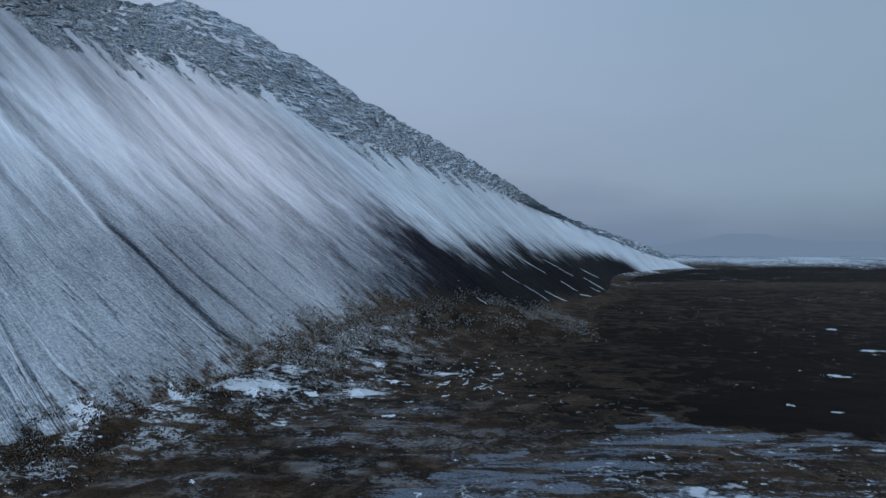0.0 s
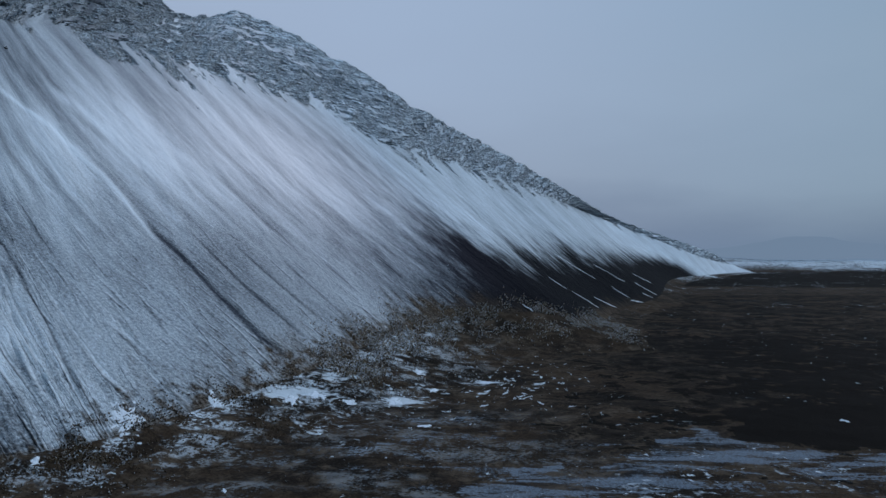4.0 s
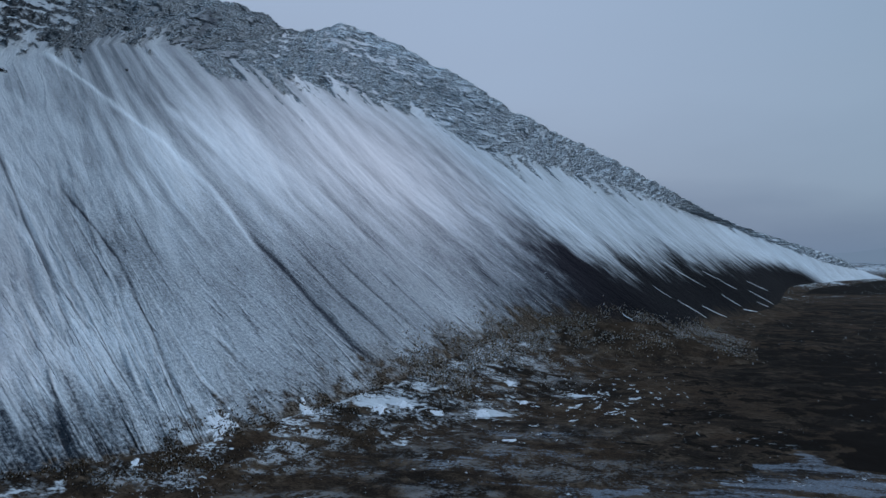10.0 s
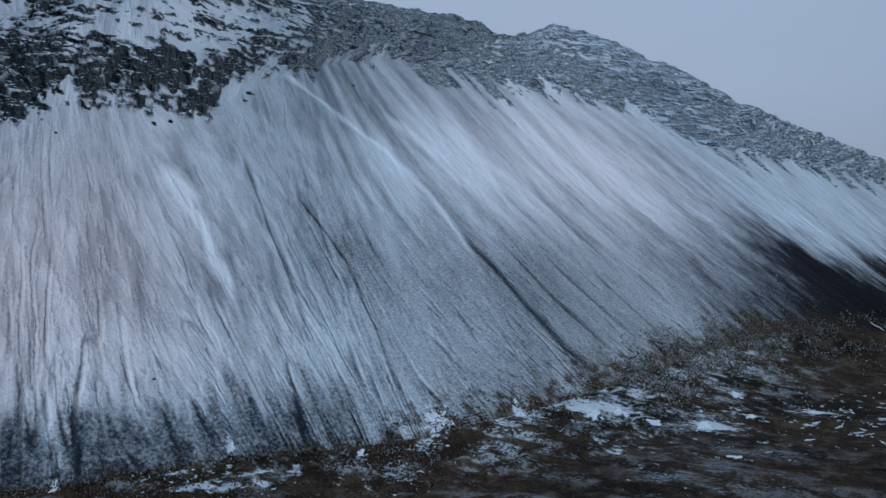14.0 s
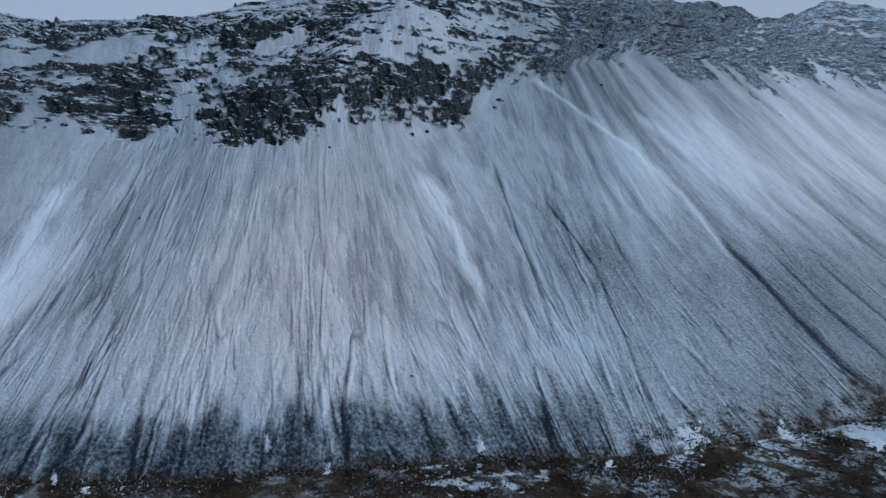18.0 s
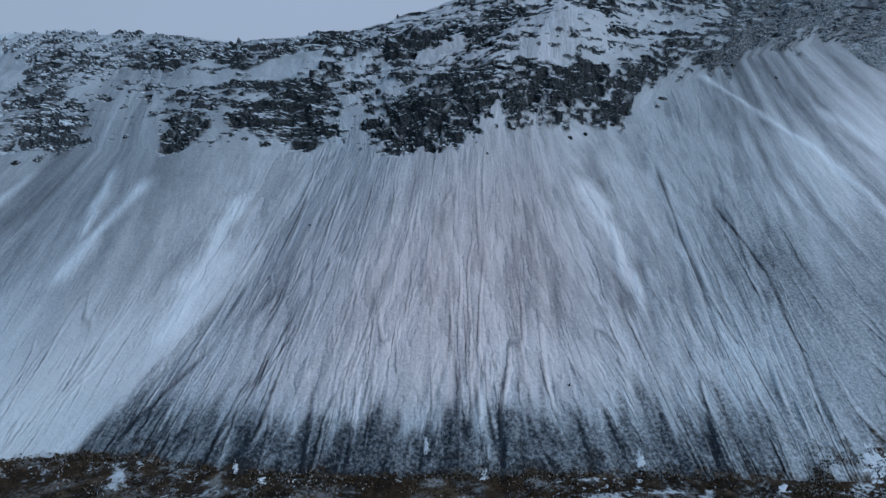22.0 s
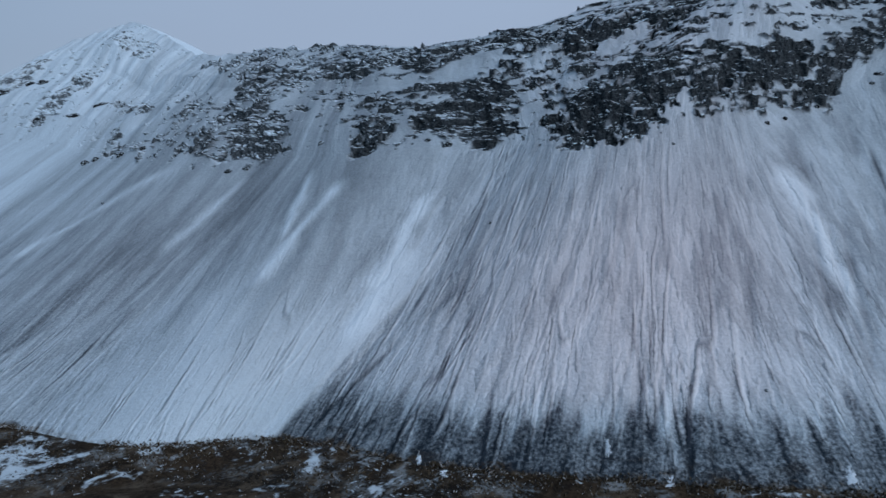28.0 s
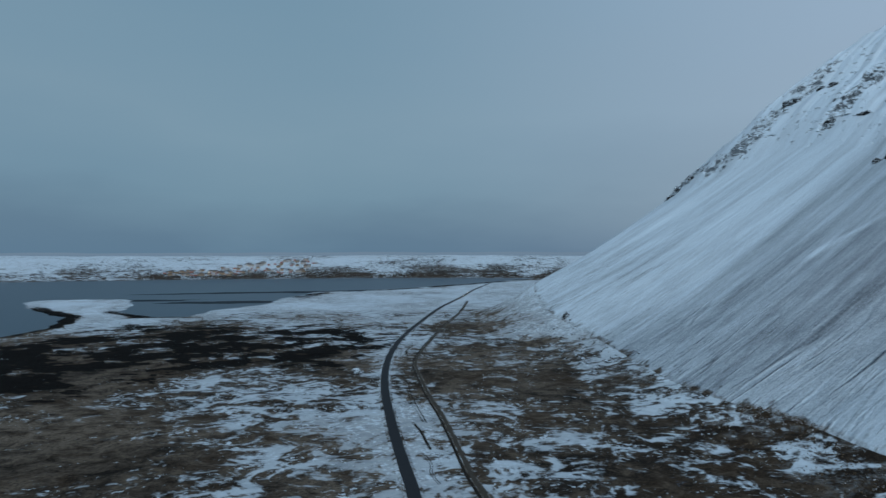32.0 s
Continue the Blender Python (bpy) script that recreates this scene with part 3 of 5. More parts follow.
    far_side = 1 - smooth(U2, 7.3, 8.0)
    hem = hem + far_side * ((fbm((S2 - 0.35 * up) / 24, up / 160, 50, 4, 0.62) - 0.46) * 0.45)
    rock = smooth(layered - (1 - dense), -0.07, 0.07) * smooth(full - hem, -0.008, 0.012)
    # broken terraces in the old lava layers
    z0 = pts[..., 2]
    terrace = 0.0
    for layer, a1, a2, weight, seed in ((17.0, 1.3, 0.9, 0.55, 51), (6.5, 1.8, 1.3, 0.75, 57)):
        warp = fbm(S2 / (layer * 6), up / 170, seed, 3) * a1 * 2 + fbm(S2 / (layer * 1.15), up / 30, seed + 3, 3, 0.6) * a2
        t = z0 / layer + warp
        frac = t - np.floor(t)
        terrace = terrace + weight * (smooth(frac, 0.34, 0.70) - frac) * layer * smooth(fbm(S2 / (layer * 3), up / (layer * 2), seed + 5, 2), 0.30, 0.5)
    jog = fbm(S2 / 22, up / 22, 59, 2) * 3
    block = lattice(np.floor(S2 / 6.5 + jog), np.floor(z0 / 5.5 + jog * 0.7), 63) - 0.5
    rough = fbm(S2 / 8, up / 6, 61, 4, 0.62) - 0.5
    butt = fbm(S2 / 24, up / 70, 65, 3) - 0.5
    rough = rough * np.interp(st, (0, 5, 8, 16, 18), (0.5, 0.6, 1, 1, 0.5))[None, :]
    shard = fbm(S2 / 3.4, up / 3.0, 67, 2) - 0.5
    push = rock * (rough * 7.0 + butt * 22.0 + block * 3.0 + shard * 1.3)
    pts[..., :2] += out[None] * push[..., None]
    pts[..., 2] += rock * terrace * np.interp(st, (0, 7, 8.5, 16), (0.2, 0.25, 1, 1))[None, :] + rock * rough * 2.4
    # rills and low ribs on the scree
    on_scree = (1 - rock) * (1 - smooth(above, -10, 30))
    ribs = fbm(S2 / 24, up / 330, 71, 3) - 0.5
    line = np.abs(vnoise(S2 / 9.0 + 3 * vnoise(S2 / 60, up / 130, 77), up / 190, 73) - 0.5)
    line2 = np.abs(vnoise(S2 / 14 + 2 * vnoise(S2 / 90, up / 160, 79), up / 260, 75) - 0.5)
    gap = smooth(fbm(S2 / 30, up / 80, 81, 3), 0.45, 0.62)
    fan = smooth(U2, 7.6, 8.4) * (1 - smooth(U2, 12.9, 13.1))
    rill = np.maximum(1 - smooth(line, 0.0, 0.13), (1 - smooth(line2, 0.0, 0.09))) * gap * on_scree * (1 - 0.55 * smooth(vv, 0.4, 0.85))
    # the bright drift fills the hollow beside the fan's sharp western rim
    rim = np.interp(vv, (0, 0.2, 0.5, 0.9, 1.0), (13.02, 13.03, 12.88, 12.74, 12.7))
    west = smooth(U2 - rim, -0.01, 0.06)
    smooth_drift = west * (1 - smooth(U2 - 0.5 * (0.5 - vv), 13.6, 14.9)) * (1 - smooth(vv + (fbm(S2 / 30, up / 150, 87, 3) - 0.5) * 0.5, 0.30, 0.75))
    rill = rill * (1 - smooth_drift) * (0.25 + 0.75 * fan + 0.25 * smooth(U2, 13.5, 15) * (1 - smooth(vv, 0.2, 0.5))) 
    metres = (st, along)
    pale = traced(PALE_RUNNELS, U2, S2, vv, metres) * on_scree
    gullies = traced(DARK_LINES, U2, S2, vv, metres) * on_scree
    pts[..., 2] += on_scree * (ribs * 5.0 * np.sin(np.pi * vv) + pale * 3.0 - gullies * 3.5) - rill * 2.2 + on_scree * (fbm(S2 / 4, up / 9, 91, 2) - 0.5) * 0.6
    pts[..., 2] += on_scree * fan * (fbm(S2 / 9, up / 45, 93, 3) - 0.5) * 2.4 * (1 - 0.6 * vv) * smooth(vv, 0.0, 0.06)
    # how much snow lies on the scree, in bands that lean with the fall line
    lean = np.interp(st, (1, 3, 5, 6, 7.3, 8.1, 9.0, 10, 11, 12.4, 13.2, 14.5, 15.2, 16, 17, 18), (0.3, 0.4, 0.1, 0.35, 0.32, 0.06, 0.02, 0.2, 0.05, 0.1, 0.16, 0.26, 0.0, 0.1, 0.25, 0.0))[None, :]
    wob = (fbm(S2 / 9, up / 40, 101, 4, 0.6) - 0.5) * 0.25
    soft = fbm(S2 / 70, up / 170, 103, 4) - 0.5
    cover = 0.60 + soft * 0.17 + 0.0 * U2
    band = (1 - smooth(vv + wob * 0.35 + (fbm(S2 / 4.5, up / 90, 119, 3) - 0.5) * 0.16, 0.09, 0.18)) * (1 - 0.45 * smooth(U2, 12.0, 12.7))
    fan_low = smooth(U2, 7.7, 9.2) * (1 - west)
    cover = cover - fan_low * band * 0.33 * (0.68 + 0.32 * smooth(U2, 8.8, 9.8)) + fan_low * bell(vv, 0.27, 0.11) * 0.09
    grey_edge = smooth(U2, 11.6, 12.9) * (1 - west) * (1 - smooth(vv, 0.25, 0.75))
    cover = cover - grey_edge * 0.05
    skirt = smooth(U2, 5.3, 6.2) * (1 - smooth(U2, 8.0, 9.0))
    cover = cover - skirt * (1 - smooth(vv + wob, 0.1, 0.55)) * 0.11 + bell(U2, 8.3, 0.5) * (1 - smooth(vv, 0.2, 0.38)) * 0.14 - bell(U2, 6.7, 0.7) * bell(vv, 0.34, 0.22) * 0.09 + bell(U2, 6.2, 1.0) * 0.035 - bell(U2, 9.2, 0.9) * bell(vv, 0.5, 0.3) * 0.08 + skirt * bell(vv, 0.66, 0.2) * 0.06
    black = smooth(U2, 0.25, 0.7) * (1 - smooth(U2 + vv * 1.4 + wob * 1.5, 4.7, 6.7))
    cover = cover - black * (1 - smooth(vv + wob * 0.9 + soft * 0.16, 0.14, 0.60)) * 0.76
    south = smooth(U2, 13.1, 13.7)
    cover = cover + smooth_drift * 0.17 - south * 0.03 - south * 0.03
    cover = cover + smooth(U2, 16.4, 17.6) * 0.20 - bell(U2, 15.2, 1.1) * bell(vv, 0.68, 0.3) * 0.05
    bands = fbm((S2 - lean * (up - 0.4 * length)) / 30, up / 420, 105, 3, 0.6) - 0.5
    cover = cover + bands * 0.55 * smooth(U2, 3.5, 5.0) * (1 - smooth(U2, 7.8, 8.6)) * smooth(vv, 0.2, 0.5) + bands * 0.35 * south * smooth(vv, 0.1, 0.4)
    cover = cover - bell(U2, 7.8, 1.0) * smooth(vv, 0.05, 0.4) * 0.08 - bell(U2, 7.3, 0.9) * smooth(vv, 0.55, 0.85) * 0.19 - bell(U2, 14.7, 0.9) * bell(vv, 0.65, 0.35) * 0.09 + bell(U2, 5.9, 1.1) * smooth(vv, 0.3, 0.6) * 0.07 + bell(U2, 11.0, 1.5) * bell(vv, 0.4, 0.28) * 0.03
    cover = cover + (1 - smooth(U2, 0.7, 1.4)) * 0.10
    cover = cover - bell(U2, 9.9, 0.9) * bell(vv, 0.5, 0.26) * 0.05
    cover = cover + pale - gullies
    heath = (bell(U2, 5.85, 0.45) + 0.4 * bell(U2, 7.0, 0.9)) * (1 - smooth(vv + wob * 0.7, 0.03, 0.11)) * 1.1 + 0.3 * skirt * (1 - smooth(vv + wob * 1.6, -0.06, 0.10))
    bare = smooth(U2, 14.0, 14.8) * smooth(0.014 - vv + (fbm(S2 / 12, up / 20, 107, 4, 0.62) - 0.53) * 0.20, 0.0, 0.04)
    heath = heath + bare + bell(U2, 3.9, 1.2) * (1 - smooth(vv + wob * 0.5, 0.01, 0.07))
    cover = cover - bare * 0.24
    mottled = smooth(0.04 - vv + (fbm(S2 / 10, up / 8, 109, 4, 0.6) - 0.5) * 0.20, 0.0, 0.05) * smooth(U2, 5.0, 5.6) * (1 - smooth(U2, 12.8, 13.2))
    mottled = mottled * (1 - 0.6 * smooth(U2, 8.2, 9.0))
    heath = heath + mottled * 0.7 + smooth(0.010 - vv + (fbm(S2 / 5, up / 4, 113, 4, 0.65) - 0.5) * 0.07, -0.004, 0.012) * smooth(U2, 5.0, 5.6)
    cover = cover - mottled * 0.20
    cover = cover - np.clip(heath, 0, 1) * 0.16
    streaky = np.clip(1.0 - 0.7 * smooth_drift - 0.12 * fan_low - 0.25 * smooth(vv, 0.5, 0.9) - 0.45 * south - 0.40 * bell(U2, 7.8, 1.0) - 0.35 * skirt * (1 - smooth(vv, 0.15, 0.5)) - 0.30 * (1 - smooth(U2, 6.8, 7.6)), 0.1, 1.3)
    grainy = np.clip((0.40 + 0.30 * skirt + 0.60 * fan_low * band) * (1.0 - 0.75 * smooth(vv + soft * 0.3, 0.25, 0.7) - 0.5 * smooth_drift), 0.2, 1)
    lined = np.clip((0.30 + 0.70 * fan + 0.45 * skirt * (1 - smooth(vv, 0.2, 0.45)) + 0.95 * south * (1 - smooth(vv + soft * 0.5, 0.14, 0.46))) * (1 - 0.35 * smooth_drift) * (1 - 0.72 * smooth(vv, 0.22, 0.65) * (1 - 0.85 * bell(U2, 12.5, 0.75))) * (1 - smooth(above, -15, 10)), 0.0, 1)
    powder = np.interp(st, (0, 4, 6, 7.5, 9, 11, 13, 14.5, 16, 19, 21), (-0.12, -0.12, -0.12, -0.12, -0.03, -0.03, -0.03, -0.02, 0.05, 0.09, 0.12))[None, :] + 0.12 * smooth(above, 170, 330)
    # strongest at the distant stations, where it also carries painted haze
    rime_haze = np.broadcast_to(np.interp(st, (0, 5, 7.5, 8.6, 13, 16, 18, 20), (0.36, 0.36, 0.32, 0.06, 0.04, 0.10, 0.20, 0.20))[None, :], up.shape)
    # where the pinkish light is painted in, most on the great fan
    warm = np.clip(0.76 * bell(U2, 11.2, 1.6) * bell(vv, 0.50, 0.50) * smooth(vv, 0.08, 0.22) + 0.12 * bell(U2, 15.4, 1.5) * bell(vv, 0.6, 0.45) + 0.6 * bell(U2, 5.9, 1.2) * bell(vv, 0.65, 0.45), 0, 1)
    tags = dict(black=np.clip(1.3 * black * (1 - smooth(vv, 0.3, 0.7)), 0, 1), fall=S2 - lean * (up - 0.4 * length), warm=warm, rime_haze=rime_haze, along=S2, upslope=up, cover=cover, rock=np.clip(rock, 0, 1), rill=rill, heath=np.clip(heath, 0, 1), streaky=streaky, grainy=grainy, lined=lined, powder=np.broadcast_to(powder, up.shape))
    tops = tagged(new("mountain"), "steep snow-streaked mountain with dark lava cliffs above scree", "mountain", kind="structure")
    for name, a, b in (("scree_slope", 0, 200), ("cliff_band", 199, len(pts))):
        new(name, grid_mesh(name, pts[a:b], {k: q[a:b] for k, q in tags.items()}, MOUNTAIN, a == 0)).parent = tops
    # the far side behind the crest
    back_w = np.linspace(0, 1, 14)[:, None, None]
    inward = np.concatenate([-out * 420, np.zeros((len(out), 1))], 1)
    back = pts[-1][None] + inward[None] * back_w
    back[..., 2] -= (back_w[..., 0] ** 1.3) * np.minimum(240, pts[-1][None, :, 2] * 0.6)
    zero = np.zeros(back.shape[:2])
    back_tags = dict(black=zero, fall=zero + S, warm=zero, rime_haze=zero, along=zero + S, upslope=zero + up[-1][None] + back_w[..., 0] * 400, cover=zero + 0.9, rock=zero, rill=zero, heath=zero, streaky=zero + 0.3, grainy=zero + 0.3, lined=zero, powder=zero)
    new("far_slope", grid_mesh("far_slope", back, back_tags, MOUNTAIN)).parent = tops
    # heath rising to the foot
    aw = np.linspace(0, 1, 50)[::-1][:, None]
    reach_out = np.minimum(foot[:, 2] * 5 + 45, 170)[None, :]
    apron = np.repeat(pts[0][None], 50, 0)
    apron[..., :2] += out[None] * (aw * reach_out)[..., None]
    apron[..., 2] = -2.5 + (pts[0][None, :, 2] + 2.5) * (1 - aw) ** 1.35 + (fbm(apron[..., 0] / 14, apron[..., 1] / 14, 111, 4) - 0.5) * 2.8 * np.sin(np.pi * aw)
    return apron, U, aw, pts, st, up / length


# ragged drifts at the foot and on the near heath: place, breadth and depth
DRIFTS = [(-185, 515, 27, 38), (-141, 556, 26, 45), (-125, 573, 35, 30), (-101, 571, 22, 25), (-68, 590, 24, 57), (-60, 699, 16, 49), (-42, 645, 22, 31), (0, 689, 31, 23), (-104, 490, 11, 16), (-82, 469, 9, 13), (-147, 410, 7, 17), (-107, 421, 15, 14), (-119, 357, 17, 13), (-165, 391, 7, 18), (-141, 427, 14, 10)]
SMALL_DRIFTS = [(358, 680, 36, 26), (261, 560, 12, 15), (282, 535, 18, 14), (551, 1064, 27, 37), (-36, 517, 20, 17), (-125, 373, 9, 18)]


def drift_amount(x, y):
    """How much of the heath lies under snow, by place: little in the north, much towards the fjord."""
    south = smooth(-y + 0.3 * x, -150, 500)
    value = 0.18 - 0.06 * smooth(y, 0, 250) * (1 - smooth(y, 2000, 2600)) + 0.09 * south + (fbm(x / 210, y / 210, 131, 3) - 0.5) * 0.55
    for cx, cy, wide, deep in DRIFTS + SMALL_DRIFTS:
        value = value + 0.19 * bell(np.hypot((x - cx) / (wide * 0.6 + 3), (y - cy) / (deep * 0.35 + 3)), 0, 1)
    value = value + 0.10 * bell(np.hypot((x - 190) / 260, (y - 330) / 60), 0, 1)
    value = value - 0.16 * smooth(y, 480, 700) * (1 - smooth(y, 2300, 2700)) * smooth(x + 0.1 * y, 20, 120)
    value = value + 0.06 * bell(np.hypot((x + 720) / 330, (y + 800) / 260), 0, 1) + 0.14 * bell(np.hypot((x + 330) / 120, (y + 330) / 120), 0, 1)
    value = value + 0.10 * bell(np.hypot((x + 470) / 210, (y + 240) / 180), 0, 1)
    value = value + 0.03 * bell(np.hypot((x + 640) / 300, (y + 380) / 240), 0, 1)
    value = value + 0.10 * bell(np.hypot((x + 330) / 110, (y + 190) / 90), 0, 1)
    value = value + 0.06 * bell(np.hypot((x + 400) / 120, (y - 90) / 120), 0, 1)
    value = value - 0.16 * bell(np.hypot((x + 270) / 200, (y + 540) / 220), 0, 1)
    value = value + 0.20 * smooth(-x - y, 2300, 2700) * (1 - smooth(-x - y, 4700, 5200))
    return value


# fjord: its shore in plan
SHORE = [(900, -1500), (-100, -1310), (-477, -1337), (-543, -1367), (-637, -1495), (-732, -1642), (-804, -2005), (-859, -2173), (-947, -2296), (-1126, -2156), (-1016, -1904), (-871, -1716), (-828, -1521), (-900, -1440), (-1078, -1570), (-1239, -1623), (-1494, -1827), (-1742, -1990), (-2093, -1936), (-2764, -2025), (-3433, -2137), (-3960, -2300), (-3700, -2550), (-3300, -2800), (-3050, -3000), (-2700, -3260), (-2350, -3420), (-1900, -3700), (-1500, -4020), (-800, -4200), (300, -4250), (1400, -3900)]


def shore_distance(x, y):
    """Metres to the shore, below zero on the water."""
    poly = np.array(SHORE, float)
    best = np.full(x.shape, 1e9)
    inside = np.zeros(x.shape, bool)
    for (ax, ay), (bx, by) in zip(poly, np.roll(poly, -1, 0)):
        dx, dy = bx - ax, by - ay
        f = np.clip(((x - ax) * dx + (y - ay) * dy) / (dx * dx + dy * dy), 0, 1)
        best = np.minimum(best, np.hypot(x - ax - f * dx, y - ay - f * dy))
        inside ^= ((ay > y) != (by > y)) & (x < dx * (y - ay) / (dy if dy else 1e-9) + ax)
    return np.where(inside, -best, best)


ROAD_LINE = [(1500, 260), (700, 110), (260, 10), (20, -60), (-150, -150), (-242, -214), (-299, -267), (-338, -309), (-388, -363), (-457, -435), (-534, -513), (-645, -616), (-767, -718), (-912, -827), (-1124, -972), (-1447, -1185), (-1816, -1406), (-2237, -1666), (-2700, -1930)]
TRACK_LINE = [(-120, -20), (-230, -135), (-290, -198), (-325, -235), (-355, -268), (-404, -317), (-470, -384), (-539, -458), (-609, -529), (-685, -603), (-769, -667), (-945, -787), (-1159, -927), (-1365, -1058), (-1700, -1290)]


def line_distance(x, y, line):
    best = np.full(x.shape, 1e9)
    for (ax, ay), (bx, by) in zip(line[:-1], line[1:]):
        dx, dy = bx - ax, by - ay
        f = np.clip(((x - ax) * dx + (y - ay) * dy) / (dx * dx + dy * dy), 0, 1)
        best = np.minimum(best, np.hypot(x - ax - f * dx, y - ay - f * dy))
    return best


def ground_height(x, y):
    r = np.hypot(x - VIEW[0], y - VIEW[1])
    d = shore_distance(x, y) + (fbm(x / 60, y / 60, 141, 3) - 0.5) * 40
    z = (fbm(x / 70, y / 70, 151, 4) - 0.5) * 3.2 + (fbm(x / 14, y / 14, 153, 3) - 0.5) * 0.7
    z = np.where(d > 0, 0.8 + z * np.clip(d / 150, 0.1, 1), np.maximum(-4.0, d * 0.05))
    near_road = 1 - smooth(np.minimum(line_distance(x, y, ROAD_LINE), line_distance(x, y, TRACK_LINE)), 14, 40)
    z = np.where(d > 0, z * (1 - near_road) + 0.75 * near_road, z)
    turn = np.arctan2(y, x)
    rim = smooth(r, 4050, 4900)
    north = smooth(np.sin(turn), -0.4, 0.4)
    z = z + rim * ((118 - 62 * north) + (fbm(turn * 14, r / 900, 161, 4) - 0.5) * 20)
    return z, d


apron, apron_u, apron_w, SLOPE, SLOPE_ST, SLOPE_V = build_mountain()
x, y = apron[..., 0], apron[..., 1]
foot_band = (1 - apron_w) ** 1.4
apron_mesh = grid_mesh("apron", apron, dict(icy=0 * x, flecked=0.5 * smooth(apron_u, 4.5, 5.5) * (1 - smooth(apron_u, 13, 14)) + 0 * x, drifted=drift_amount(x, y) + 0.10 * foot_band * (1 - smooth(apron_u, 12.2, 13.2)) + foot_band * (0.5 * (fbm(x / 10, y / 10, 117, 4, 0.6) - 0.5) - 0.04) * smooth(apron_u, 13.0, 13.6) * (1 - smooth(apron_u, 15.5, 17.0)) + 0.35 * smooth(apron_u, 17.2, 18.6) * (1 - apron_w) + 0.30 * (1 - apron_w) ** 1.5 * smooth(apron_u, 14.9, 16.2), dark=0 * x, dry=smooth(-y + 0.4 * x, -60, 260), dusted=np.clip(foot_band * 0.55 * smooth(fbm(x / 13, y / 13, 115, 4), 0.46, 0.6), 0, 1) * smooth(apron_u, 5.6, 6.3) * 1.6 * (1 - 0.75 * smooth(apron_u, 8.9, 9.6)) + 0 * x), HEATH)
tagged(new("foot_slope", apron_mesh), "brown heath and drifted snow at the mountain's foot", "ground", kind="structure")

ring = np.r_[0.0, 45.0, 120.0, 200.0 * np.exp(np.linspace(0, np.log(4900 / 200), 340))][:, None]
around = np.linspace(0, 2 * np.pi, 1081)[None, :]
x, y = VIEW[0] + ring * np.cos(around), VIEW[1] + ring * np.sin(around)
z, shore = ground_height(x, y)
wet = (1 - smooth(shore + (x + 700) * 0.05, 14, 30)) * bell(np.hypot(x + 620, y + 1650), 0, 500) * smooth(x, -1000, -820)
turned, away = np.degrees(np.arctan2(y - VIEW[1], x - VIEW[0])), np.hypot(x - VIEW[0], y - VIEW[1])
frayed_edge = (fbm(x / 60, y / 60, 171, 5, 0.62) - 0.5) * 420
woods = smooth(away - np.interp(turned, (-139, -137, -133, -127, -119, -110, -100), (1300, 1130, 980, 900, 860, 850, 900)) + frayed_edge, -40, 50) * (1 - smooth(away - np.interp(turned, (-139, -137, -133, -127, -119, -110, -100), (1200, 1270, 1470, 1450, 1500, 1290, 1200)) + frayed_edge, -40, 50))
woods = woods * (1 - 0.85 * smooth(fbm(x / 55, y / 40, 172, 5, 0.64), 0.50, 0.57)) * smooth(turned, -141, -137) * (1 - smooth(turned, -106, -98))
lava = smooth(y, 2300, 2600) * (1 - smooth(y, 3700, 4100)) * smooth(x, 0, 400)
strand = (1 - smooth(shore, 20, 95)) * smooth(-x, 1350, 1600) * (1 - smooth(np.hypot(x, y), 3700, 4000)) * smooth(fbm(x / 90, y / 90, 191, 3), 0.36, 0.5)
far_dark = smooth(fbm(np.arctan2(y, x) * 11, np.hypot(x, y) / 45, 195, 4, 0.6), 0.54, 0.64) * smooth(np.hypot(x, y), 4050, 4250)
dark = np.clip(np.maximum(np.maximum(np.maximum(wet, woods * 0.9), lava), np.maximum(strand, far_dark * 0.2)), 0, 1)
moor = 0.75 * smooth(x - 0.1 * y + 260 * (fbm(x / 90, y / 90, 173, 4) - 0.5), -20, 220) * smooth(y + 200 * (fbm(x / 70, y / 70, 175, 4) - 0.5), 330, 560) * (1 - smooth(y, 900, 1500))
dark = np.maximum(dark, np.maximum(moor, 0.50 * smooth(y, 150, 400) * smooth(x + 120 * (fbm(x / 80, y / 80, 177, 4) - 0.5), -60, 160) * (1 - smooth(y, 1900, 2400))))
dry = smooth(-y + 0.4 * x, -60, 260) * (0.35 + 0.65 * smooth(fbm(x / 130, y / 130, 201, 4), 0.38, 0.6)) * (1 - woods) * (1 - smooth(np.hypot(x, y), 3900, 4300))
rim = smooth(np.hypot(x, y), 4200, 4600)
drifted = drift_amount(x, y) + rim * 0.30 - woods * 0.30 + 0.16 * smooth(away, 1400, 1550) * (1 - smooth(away, 3600, 3900)) * (1 - smooth(np.abs(turned + 125), 28, 40)) + 0.14 * bell(line_distance(x, y, ROAD_LINE), 0, 26) * (1 - smooth(y, -150, 0)) - wet * 0.9 - strand * 0.5 - far_dark * 0.10 - lava * 0.14 + 0.3 * bell(np.hypot((x + 900) / 300, (y + 1850) / 450), 0, 1)
dusted = 0.20 * smooth(fbm(x / 60, y / 25, 181, 4), 0.42, 0.58) * (1 - smooth(y, 420, 620)) * smooth(x + 0.45 * y, -60, 60) * (1 - smooth(x, 10, 90)) * smooth(y, 120, 260) + 0.8 * rim * (1 - 0.45 * far_dark)
